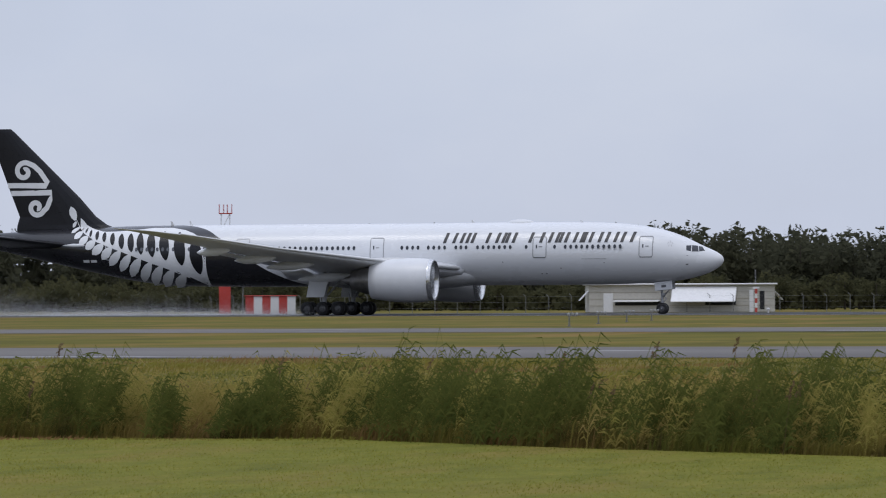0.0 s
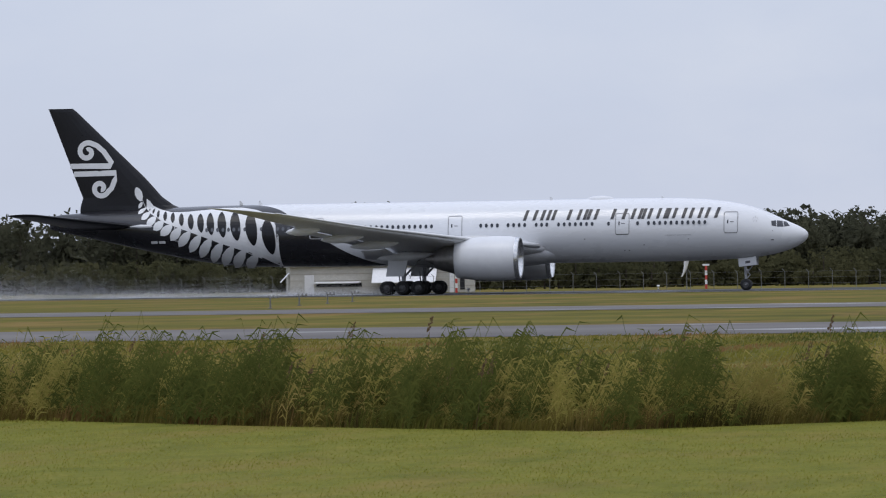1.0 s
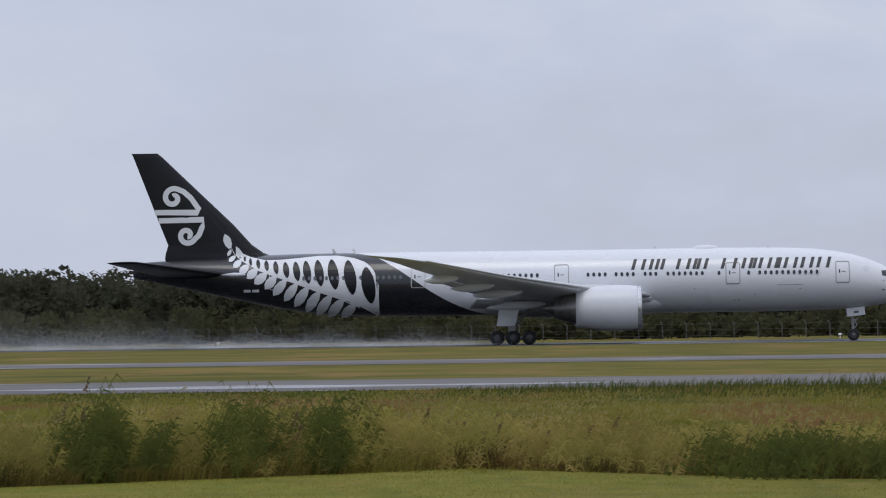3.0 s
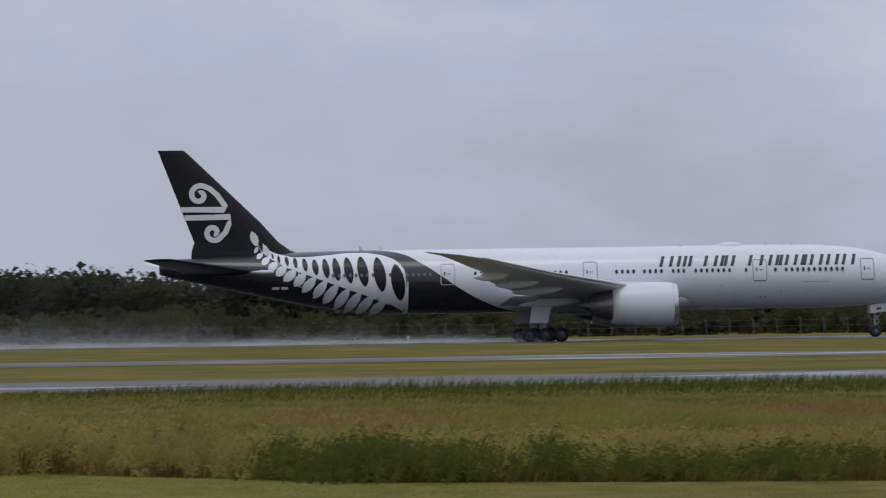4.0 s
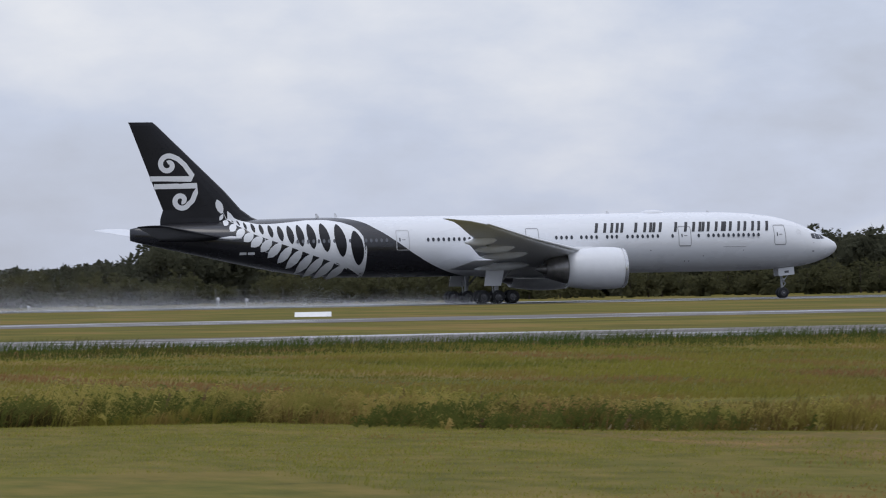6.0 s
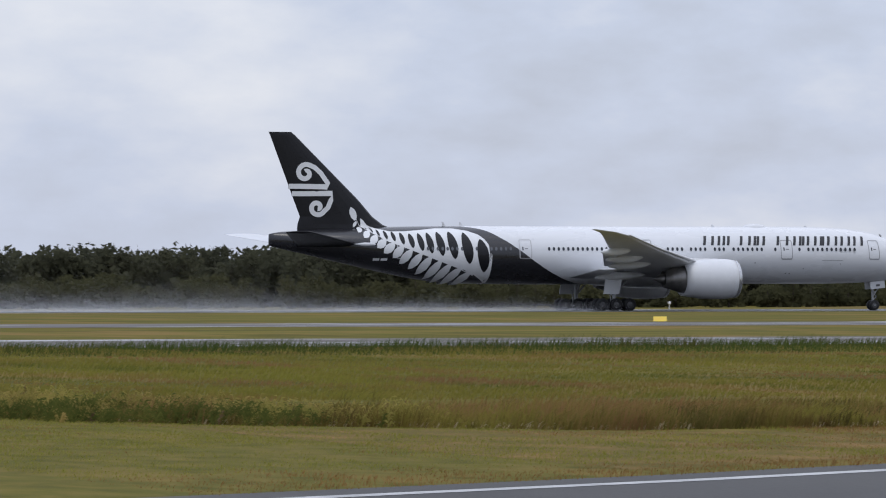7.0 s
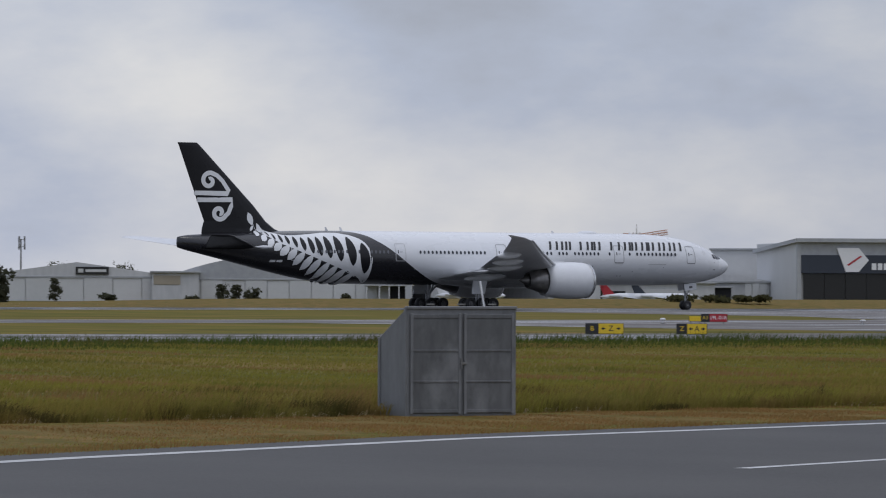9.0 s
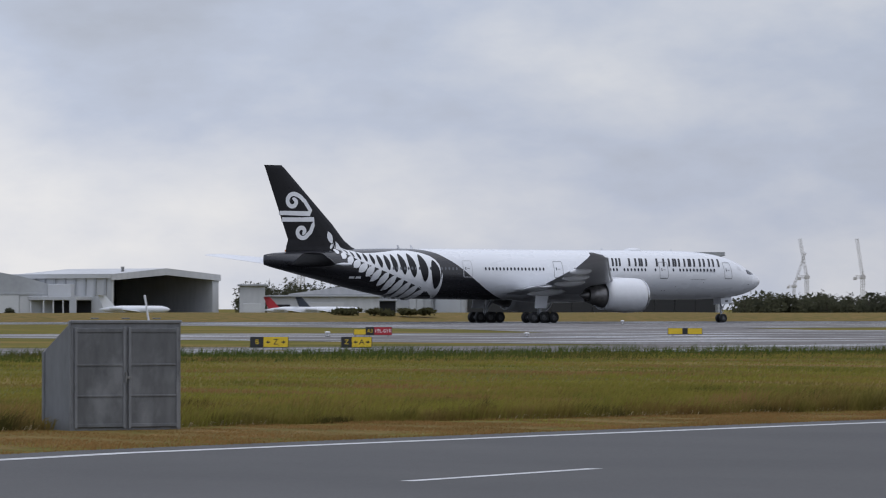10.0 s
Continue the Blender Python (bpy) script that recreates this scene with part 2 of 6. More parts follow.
def wing(bm, secs, n=9):
    """A lofted wing: sections of (y, leading edge x, chord, z, thickness)."""
    rings = []
    for y, xl, ch, z, th in secs:
        up, lo = [], []
        for i in range(n + 1):
            u = (1 - math.cos(math.pi * i / n)) / 2
            t = th / 0.2 * ch * (0.2969 * math.sqrt(u) - 0.126 * u - 0.3516 * u * u + 0.2843 * u**3 - 0.1015 * u**4)
            up.append((xl - u * ch, y, z + t * 1.15 - 0.02 * ch * u))
            lo.append((xl - u * ch, y, z - t * 0.85 - 0.02 * ch * u))
        rings.append([bm.verts.new(p) for p in up + lo[-2:0:-1]])
    for A, B in zip(rings, rings[1:]):
        for k in range(len(A)):
            bm.faces.new((A[k], A[(k + 1) % len(A)], B[(k + 1) % len(A)], B[k]))
    bm.faces.new(rings[0])
    bm.faces.new(rings[-1][::-1])
    bmesh.ops.recalc_face_normals(bm, faces=bm.faces)
    return bm


def ribbon(bm, pts, widths, place):
    """A band of varying width along a curve in (x, z), put into space by place()."""
    L, R = [], []
    for i, (x, z) in enumerate(pts):
        a, b = pts[max(i - 1, 0)], pts[min(i + 1, len(pts) - 1)]
        d = Vector((b[0] - a[0], b[1] - a[1])).normalized()
        w = widths[i] / 2
        L.append(bm.verts.new(place(x - d.y * w, z + d.x * w)))
        R.append(bm.verts.new(place(x + d.y * w, z - d.x * w)))
    for i in range(len(pts) - 1):
        bm.faces.new((L[i], L[i + 1], R[i + 1], R[i]))
    return bm


def lens(cx, cz, w, h, lean, n=10):
    """A pointed leaf outline."""
    pts = []
    for i in range(2 * n):
        a = math.pi * i / n
        u = math.cos(a)
        v = math.copysign(abs(math.sin(a)) ** 1.3, math.sin(a))
        pts.append((cx + v * w / 2 + lean * u * h / 2, cz + u * h / 2))
    return pts


def wheel(name, r, wd, at, parent):
    """A tyre with its rim, about a y axle."""
    bm = bmesh.new()
    prof = [(-wd / 2, r * 0.55), (-wd / 2, r * 0.86), (-wd * 0.36, r * 0.97), (-wd * 0.15, r), (wd * 0.15, r), (wd * 0.36, r * 0.97), (wd / 2, r * 0.86), (wd / 2, r * 0.55)]
    lathe(bm, prof, 28, "Y", close=False)
    hub = part(name, bm, M_TYRE, parent, "black rubber aircraft tyre", smooth=True)
    hub.location = at
    bm = bmesh.new()
    prof = [(-wd * 0.42, 0.03), (-wd * 0.42, r * 0.2), (-wd * 0.3, r * 0.25), (-wd * 0.25, r * 0.45), (-wd * 0.46, r * 0.56), (wd * 0.46, r * 0.56), (wd * 0.25, r * 0.45), (wd * 0.3, r * 0.25), (wd * 0.42, r * 0.2), (wd * 0.42, 0.03)]
    lathe(bm, prof, 20, "Y", close=True)
    for k in range(8):
        a = math.pi * k / 4
        for s in (-1, 1):
            tube(bm, (0.36 * r * math.cos(a), s * wd * 0.25, 0.36 * r * math.sin(a)), (0.36 * r * math.cos(a), s * wd * 0.33, 0.36 * r * math.sin(a)), 0.05 * r, seg=6)
    part("rim", bm, M_RIM, hub, "grey metal wheel rim")
    return hub


def airliner():
    thing = tagged(new("airliner"), "white twin-engine airliner with black fern-patterned tail rolling on runway", "airliner")
    # fuselage
    bm = bmesh.new()
    xs = [0, -0.03, -0.08, -0.15, -0.3, -0.5, -0.8, -1.2, -1.7, -2.3, -3, -3.8, -4.8, -6, -7.5, -9.5, -12] + [-15 - 3 * i for i in range(13)] + [-53, -55, -57, -59, -61, -63, -65, -67, -69, -70.5, -71.8, -72.6, -73.1]
    rings = []
    for x in xs:
        zt, zb, w = hull(x)
        rings.append([bm.verts.new((x, w * math.sin(2 * math.pi * k / 64), (zt + zb) / 2 + (zt - zb) / 2 * math.cos(2 * math.pi * k / 64))) for k in range(64)])
    for A, B in zip(rings, rings[1:]):
        for k in range(64):
            bm.faces.new((A[k], A[(k + 1) % 64], B[(k + 1) % 64], B[k]))
    bm.faces.new(rings[0])
    bm.faces.new(rings[-1])
    bmesh.ops.recalc_face_normals(bm, faces=bm.faces)
    fus = part("fuselage", bm, M_LIVERY, thing, "white fuselage with a black rear", smooth=True)
    # belly fairing between the wings
    bm = bmesh.new()
    res = bmesh.ops.create_uvsphere(bm, u_segments=32, v_segments=16, radius=1)
    for v in res["verts"]:
        v.co = Vector((-31.5 + v.co.x * 10.5, v.co.y * 3.35, 3.95 + v.co.z * 1.55))
    part("belly_fairing", bm, M_LIVERY, thing, smooth=True)
    # satellite dome and aerials
    bm = bmesh.new()
    res = bmesh.ops.create_uvsphere(bm, u_segments=24, v_segments=12, radius=1)
    for v in res["verts"]:
        v.co = Vector((-19.6 + v.co.x * 1.35, v.co.y * 0.7, 8.72 + v.co.z * 0.38))
    part("antenna_dome", bm, M_WHITE, thing, smooth=True)
    for x, hgt in ((-13.4, 0.2), (-24.0, 0.28), (-54.0, 0.42), (-52.1, 0.42)):
        bm = bmesh.new()
        poly_a = [(x, -0.03, 8.7), (x - 0.4, -0.03, 8.7), (x - 0.45, -0.02, 8.76 + hgt), (x - 0.3, -0.02, 8.76 + hgt)]
        f = poly(bm, poly_a)
        r = bmesh.ops.extrude_face_region(bm, geom=[f])
        for v in r["geom"]:
            if isinstance(v, bmesh.types.BMVert):
                v.co.y += 0.05
        part("blade_aerial", bm, M_WHITE, thing)
    # cockpit glass
    for s in (-1, 1):
        for quad in ([(-1.62, 5.97), (-2.1, 5.9), (-2.25, 6.42), (-1.95, 6.36)], [(-2.16, 5.9), (-2.75, 5.9), (-2.8, 6.5), (-2.31, 6.44)], [(-2.82, 5.92), (-3.25, 6.02), (-3.3, 6.46), (-2.87, 6.5)]):
            bm = bmesh.new()
            skin_shape(bm, quad, s, 0.014, 0.15)
            part("cockpit_window", bm, M_GLASSD, fus, "dark cockpit glass")
    # cabin windows
    bm = bmesh.new()
    skin_shape(bm, [(0.14 * math.cos(a) - 20, 6.42 + 0.2 * math.sin(a)) for a in [2 * math.pi * k / 12 for k in range(12)]], -1, 0.014, 0.5)
    for v in bm.verts:
        v.co.x += 20
    first = part("cabin_window", bm, M_GLASSD, fus)
    xs = [-9.37 - 0.53 * i for i in range(11)] + [-15.7, -18.45] + [-20.0 - 0.53 * i for i in range(7)] + [-24.3, -24.8, -25.3]
    xs += [-26.4 - 0.53 * i for i in range(4)] + [-29.0 - 0.53 * i for i in range(4)] + [-35.3 - 0.53 * i for i in range(17)] + [-48.0 - 0.53 * i for i in range(18)]
    first.location.x = xs[0]
    pale = first.data.copy()
    pale.materials.clear()
    pale.materials.append(M_PANE)
    for x in xs[1:]:
        w = new("cabin_window", pale if x < -47.5 else first.data)
        w.parent = fus
        w.location.x = x
    for x in xs:
        w = new("cabin_window", first.data)
        w.parent = fus
        w.location.x = x
        w.scale.y = -1
    # doors: a raised outline, a small window and a handle
    for x0, wd in ((-7.6, 1.25), (-17.8, 1.28), (-33.7, 1.3), (-47.0, 1.28), (-60.2, 1.3)):
        for s in (-1, 1):
            loop = []
            r = 0.16
            z0, z1 = 5.42, 7.36
            for cx, cz, a0 in ((x0 + wd - r, z1 - r, 0), (x0 + r, z1 - r, 90), (x0 + r, z0 + r, 180), (x0 + wd - r, z0 + r, 270)):
                for k in range(4):
                    a = radians(a0 + 30 * k)
                    loop.append((cx + r * math.cos(a), cz + r * math.sin(a)))
            dense = []
            for a, b in zip(loop, loop[1:] + loop[:1]):
                m = max(1, int(math.hypot(a[0] - b[0], a[1] - b[1]) / 0.25))
                dense += [(a[0] + (b[0] - a[0]) * i / m, a[1] + (b[1] - a[1]) * i / m) for i in range(m)]
            dense.append(dense[0])
            bm = bmesh.new()
            ribbon(bm, dense, [0.075 if x0 > -40 else 0.09] * len(dense), lambda x, z: side(x, z, s, 0.016))
            d = part("cabin_door", bm, M_SEAMW if x0 < -40 else M_SEAMG, thing, "rounded outline of a closed cabin door")
            bm = bmesh.new()
            skin_shape(bm, [(x0 + 0.28, 6.28), (x0 + 0.4, 6.28), (x0 + 0.4, 6.62), (x0 + 0.28, 6.62)], s, 0.018, 0.5)
            part("door_window", bm, M_GLASSD, d)
            bm = bmesh.new()
            skin_shape(bm, [(x0 + 0.55, 6.4), (x0 + 0.9, 6.4), (x0 + 0.9, 6.46), (x0 + 0.55, 6.46)], s, 0.018, 0.5)
            part("door_handle", bm, M_SEAM, d)
            bm = bmesh.new()
            skin_shape(bm, [(x0 + 0.06, 5.36), (x0 + wd - 0.06, 5.36), (x0 + wd - 0.06, 5.43), (x0 + 0.06, 5.43)], s, 0.018, 0.5)
            part("door_sill", bm, M_SEAM, d)
    # service panels and vents
    for x0, z0, w, h in ((-13.1, 5.25, 2.4, 0.03), (-11.0, 4.85, 0.1, 0.08), (-15.2, 4.35, 0.1, 0.1), (-17.1, 3.85, 0.12, 0.1), (-16.65, 3.85, 0.12, 0.1), (-20.8, 4.95, 0.12, 0.1), (-3.3, 4.65, 0.25, 0.1), (-3.2, 5.5, 0.12, 0.05)):
        bm = bmesh.new()
        skin_shape(bm, [(x0, z0), (x0 + w, z0), (x0 + w, z0 + h), (x0, z0 + h)], -1, 0.015, 1)
        part("service_panel", bm, M_SEAM, fus)
    # title: plain slanted bars, one to a letter, in three words
    letters = ((860, 885), (889, 897), (899, 917), (934, 960), (962, 977), (980, 1018), (1028, 1052), (1055, 1070), (1071, 1095), (1098, 1111), (1113, 1138), (1141, 1165), (1168, 1193))
    cells = [(-26.6 + (a - 860) * 0.0557, (b - a) * 0.0557 - 0.2, 1 if b - a < 10 else 2) for a, b in letters]
    for s in (-1, 1):
        for x0, wd, bars in cells:
            for k in range(bars):
                bw = 0.3
                xa = x0 + k * (wd - bw)
                bm = bmesh.new()
                skin_shape(bm, [(xa, 6.82), (xa + bw, 6.82), (xa + bw + 0.3, 7.8), (xa + 0.3, 7.8)], s, 0.02, 0.25)
                part("title_bar", bm, M_TITLE, fus)
        for xb in (-61.2, -62.0):
            bm = bmesh.new()
            skin_shape(bm, [(xb - 0.65, 5.2), (xb, 5.2), (xb, 5.45), (xb - 0.65, 5.45)], s, 0.02, 0.5)
            part("registration_bar", bm, M_DECAL, fus)
    # small five-point ring near the nose
    for k in range(5):
        a = 2 * math.pi * k / 5 + 0.3
        bm = bmesh.new()
        skin_shape(bm, lens(-4.75 + 0.2 * math.cos(a), 6.65 + 0.2 * math.sin(a), 0.07, 0.24, -math.cos(a) * 0.6, 5), -1, 0.016, 1)
        part("emblem_petal", bm, M_SEAMW, fus)

    secs = [(-0.8, -59.8, 10.25, 0.08), (0.0, -59.9, 10.2, 0.09), (0.4, -60.9, 9.15, 0.09), (1.2, -62.0, 7.8, 0.1), (3.0, -63.6, 6.9, 0.1), (9.5, -70.3, 2.67, 0.1), (9.82, -70.7, 2.43, 0.08)]
    side_sign = [-1]

    def on_fin(x, z):
        zs = [q[0] + 8.5 for q in secs]
        xl, ch, th = (float(np.interp(z, zs, [q[i] for q in secs])) for i in (1, 2, 3))
        u = min(max((xl - x) / ch, 0.0), 1.0)
        return Vector((x, side_sign[0] * (th * ch * 0.5 * math.sin(math.pi * u ** 0.6) ** 0.8 + 0.05), z))

    def on_tail(x, z, off):
        """On the hull, or on the fin where that rises above it."""
        return on_fin(x, z) if x < -60.5 and z > hull(x)[0] - 0.03 else side(x, z, side_sign[0], off)

    # the fern over the rear: a pale frond with dark gaps above its stem and leaflets below
    def fern_xz(cx, cy):
        return cx * 0.02446 - 74.35, 6.42 + (533 - cy) * (0.0226 if 425 < cy < 533 else 0.02446)

    stem = [(418, 385), (440, 428), (475, 460), (530, 495), (600, 522), (680, 551), (760, 580), (840, 607), (915, 638), (985, 676)]
    top = [(446, 405), (470, 424), (505, 442), (560, 456), (620, 455), (690, 449), (760, 441), (840, 441), (900, 452), (945, 470), (975, 500), (992, 545), (997, 590)]
    for s in (-1, 1):
        side_sign[0] = s
        bm = bmesh.new()
        cols = []
        for k in range(41):
            cx = 446 + (994 - 446) * k / 40
            lo = float(np.interp(cx, [p[0] for p in stem], [p[1] for p in stem]))
            hi = float(np.interp(cx, [p[0] for p in top], [p[1] for p in top]))
            cols.append([bm.verts.new(on_tail(*fern_xz(cx, lo + (hi - lo) * j / 10), 0.026)) for j in range(11)])
        for A, B in zip(cols, cols[1:]):
            for j in range(10):
                bm.faces.new((A[j], B[j], B[j + 1], A[j + 1])[::-s])
        frond = part("fern_frond", bm, M_DECAL, thing, "white fern frond painted on black")
        gaps = [(462, 440, 5, 18), (482, 450, 8, 24), (505, 463, 11, 32), (535, 472, 15, 40), (567, 479, 17, 44), (603, 488, 20, 54), (642, 498, 24, 66), (682, 504, 27, 80), (722, 508, 30, 94), (768, 512, 35, 108), (822, 518, 41, 124), (886, 531, 46, 142), (955, 562, 52, 150)]
        for cx, cy, w, h in gaps:
            x, z = fern_xz(cx, cy)
            bm = bmesh.new()
            skin_shape(bm, lens(x, z, w * 0.02446, h * 0.0226, -0.14), s, 0.044, 0.3, on_tail)
            part("frond_gap", bm, M_BLACKP, frond)
        ribs = [fern_xz(*p) for p in stem]
        bm = bmesh.new()
        ribbon(bm, ribs, [0.02 + 0.03 * i for i in range(10)], lambda x, z: on_tail(x, z, 0.052))
        part("fern_stem", bm, M_DECAL, frond)
        leaflets = [(424, 414, 404, 358, 30), (428, 418, 414, 436, 14), (444, 434, 422, 462, 20), (468, 456, 440, 486, 26), (497, 476, 464, 512, 30), (530, 496, 492, 530, 34), (566, 512, 520, 552, 36), (602, 524, 560, 572, 36), (640, 540, 590, 596, 36), (682, 554, 632, 618, 36), (724, 568, 670, 640, 38), (768, 584, 712, 660, 38), (812, 598, 752, 674, 38), (858, 614, 796, 680, 38), (904, 634, 846, 682, 36)]
        for ax, ay, bx, by, w in leaflets:
            a, b = Vector(fern_xz(ax, ay)), Vector(fern_xz(bx, by))
            d = b - a
            nrm = Vector((-d.y, d.x)).normalized() * (w * 0.02446 / 2)
            out_l = [a + d * u + nrm * v for u, v in ((0, -0.3), (0.25, -0.85), (0.55, -1), (0.8, -0.7), (1, 0), (0.8, 0.7), (0.55, 1), (0.25, 0.85), (0, 0.3))]
            bm = bmesh.new()
            skin_shape(bm, [tuple(p) for p in out_l], s, 0.05, 0.3, on_tail)
            part("fern_leaflet", bm, M_DECAL, frond)
    # fin with two curled bands
    bm = bmesh.new()
    rings = []
    for z, xl, ch, th in secs:
        a = []
        for i in range(19):
            u = (1 - math.cos(math.pi * min(i, 18 - i) / 9)) / 2
            t = th * ch * 0.5 * math.sin(math.pi * u ** 0.6) ** 0.8 + 0.02
            a.append(bm.verts.new((xl - u * ch, (t if i < 9 else -t) if 0 < i < 18 else 0, 8.5 + z)))
        rings.append(a[:-1])
    for A, B in zip(rings, rings[1:]):
        for k in range(len(A)):
            bm.faces.new((A[k], A[(k + 1) % len(A)], B[(k + 1) % len(A)], B[k]))
    bm.faces.new(rings[-1])
    bmesh.ops.recalc_face_normals(bm, faces=bm.faces)
    fin = part("tail_fin", bm, M_BLACKP, thing, "swept black tail fin", smooth=False)

    def swirl(base, cx, cy, r0, r1, start, turns, flip):
        pts, n = list(base), 26
        for i in range(n + 1):
            u = i / n
            a = radians(start) + flip * turns * 2 * math.pi * u
            r = r0 + (r1 - r0) * u
            pts.append((cx + r * math.cos(a), cy + r * math.sin(a)))
        return pts

    for s in (-1, 1):
        side_sign[0] = s
        up = swirl([(137, 273), (180, 273), (300, 275), (306, 262), (275, 218), (248, 194)], 208, 218, 38, 9, -62, 1.12, -1)
        lo = swirl([(151, 304), (200, 304), (322, 302), (318, 330), (305, 362)], 259, 361, 34, 8, 25, 1.15, 1)
        for pts in (up, lo):
            m = len(pts)
            bm = bmesh.new()
            ribbon(bm, [fern_xz(*p) for p in pts], [0.5] * 2 + [0.55] + [0.5] * 2 + [0.5] * (m - 5 - 8) + [0.5 - 0.02 * i for i in range(8)], on_fin)
            part("curl_band", bm, M_DECAL, fin, "white curled band")
    # wings, tailplane, engines and gear, on both sides
    for s in (-1, 1):
        bm = bmesh.new()
        wing(bm, [(s * y, a, c, z, t) for y, a, c, z, t in ((2.0, -23.9, 15.3, 4.15, 0.12), (3.3, -25.2, 13.7, 4.25, 0.12), (9.8, -30.3, 8.6, 4.9, 0.11), (15.0, -34.4, 6.9, 5.5, 0.1), (20.0, -38.3, 5.3, 6.15, 0.1), (25.0, -42.2, 3.8, 6.9, 0.09), (28.6, -45.0, 2.75, 7.5, 0.09), (30.6, -47.1, 1.75, 7.8, 0.08), (32.4, -49.9, 0.5, 8.05, 0.06))])
        wg = part("wing", bm, M_GREYW, thing, "grey swept wing", smooth=True)
        # slat in white paint, which stands for the sky's gleam along the leading edge
        bm = bmesh.new()
        wing(bm, [(s * y, a, c, z, t) for y, a, c, z, t in ((3.4, -24.8, 1.5, 4.42, 0.3), (9.8, -29.95, 1.1, 5.06, 0.3), (20.0, -38.05, 0.7, 6.26, 0.3), (28.0, -44.3, 0.45, 7.44, 0.3), (28.6, -44.8, 0.4, 7.54, 0.3))], 6)
        part("leading_edge_slat", bm, M_WHITE, wg, "leading-edge slat, white for the sky light it catches", smooth=True)
        bm = bmesh.new()
        wing(bm, [(s * y, a, c, z, t) for y, a, c, z, t in ((3.4, -38.3, 3.4, 3.5, 0.1), (9.6, -38.4, 2.5, 4.3, 0.1))], 6)
        part("flap", bm, M_GREYW, wg, "lowered inner flap", smooth=True)
        bm = bmesh.new()
        wing(bm, [(s * y, a, c, z, t) for y, a, c, z, t in ((11.0, -38.8, 2.0, 4.65, 0.1), (22.0, -43.9, 1.35, 6.1, 0.1))], 6)
        part("flap", bm, M_GREYW, wg, "lowered outer flap", smooth=True)
        for y, x, z, ln in ((6.2, -37.2, 3.6, 5.6), (13.2, -38.9, 4.7, 4.6), (17.4, -41.1, 5.3, 4.0), (22.0, -43.8, 6.0, 3.2)):
            bm = bmesh.new()
            lathe(bm, [(x + ln * 0.5, 0.03), (x + ln * 0.38, 0.22), (x + ln * 0.1, 0.36), (x - ln * 0.2, 0.33), (x - ln * 0.42, 0.16), (x - ln * 0.5, 0.03)], 14, "X", (0, s * y, z), close=True)
            for v in bm.verts:
                v.co.z = z + (v.co.z - z) * 1.25 - 0.10 * (x - v.co.x)* 0.6
            part("flap_track_fairing", bm, M_WHITE, wg, "white canoe-shaped fairing", smooth=True)
        bm = bmesh.new()
        wing(bm, [(s * y, a, c, z, t) for y, a, c, z, t in ((0.6, -63.2, 7.2, 6.75, 0.1), (2.0, -64.3, 6.4, 6.9, 0.1), (10.2, -71.6, 2.9, 7.95, 0.09), (10.75, -72.4, 2.2, 8.02, 0.06))])
        # the port tailplane is white in place of black: caught light put into its paint
        part("tailplane", bm, M_BLACKP if s < 0 else M_WHITE, thing, "dark tailplane" if s < 0 else "tailplane painted white for the light it catches", smooth=True)
        bm = bmesh.new()
        lathe(bm, [(-62.2, 0.02), (-62.6, 0.16), (-63.6, 0.2), (-64.8, 0.02)], 12, "X", (0, s * 2.35, 6.85), close=True)
        part("tailplane_root_fairing", bm, M_WHITE, thing, smooth=True)
        # engine: cowl, lip, fan, core
        ey, ez = s * 9.75, 3.3
        bm = bmesh.new()
        lathe(bm, [(-25.5, 1.74), (-25.2, 1.83), (-25.35, 1.93), (-26.2, 2.04), (-27.6, 2.09), (-29.2, 2.02), (-30.4, 1.86), (-31.2, 1.72), (-31.2, 1.66), (-29.5, 1.7)], 56, "X")
        eng = part("engine", bm, M_WHITE, thing, "large white turbofan engine cowl", smooth=True)
        eng.location = (-0.6, ey, ez)
        bm = bmesh.new()
        lathe(bm, [(-26.6, 1.62), (-25.7, 1.68), (-25.3, 1.76), (-25.14, 1.84), (-25.24, 1.93), (-25.55, 1.985)], 56, "X")
        part("intake_lip", bm, M_LIP, eng, "polished metal intake ring", smooth=True)
        bm = bmesh.new()
        lathe(bm, [(-26.2, 1.64), (-27.3, 1.62), (-27.35, 0.05)], 40, "X")
        part("intake_duct", bm, M_BLACKP, eng, "dark intake and fan face", smooth=False)
        bm = bmesh.new()
        lathe(bm, [(-26.5, 0.02), (-26.8, 0.2), (-27.3, 0.42)], 20, "X", close=True)
        part("spinner", bm, M_BLACKP, eng, smooth=True)
        bm = bmesh.new()
        lathe(bm, [(-30.2, 1.55), (-31.4, 1.4), (-32.4, 1.1), (-33.2, 0.86), (-33.2, 0.8), (-32.5, 0.8)], 40, "X")
        part("exhaust_nozzle", bm, M_TITAN, eng, "brown-grey metal exhaust", smooth=True)
        bm = bmesh.new()
        lathe(bm, [(-32.6, 0.62), (-33.4, 0.5), (-34.3, 0.05)], 24, "X", close=True)
        part("exhaust_cone", bm, M_TITAN, eng, smooth=True)
        bm = bmesh.new()
        wing(bm, [(y, a, c, z, t) for y, a, c, z, t in ((-0.3, -27.4, 8.6, 1.95, 0.05), (0.0, -27.0, 9.2, 1.6, 0.09), (0.3, -27.4, 8.6, 1.95, 0.05))], 8)
        part("pylon", bm, M_WHITE, eng, smooth=True)
        # main gear
        gy = s * 5.5
        bm = bmesh.new()
        tube(bm, (0, 0, 0.75), (0.1, 0, 4.2), 0.2, 0.26, 14)
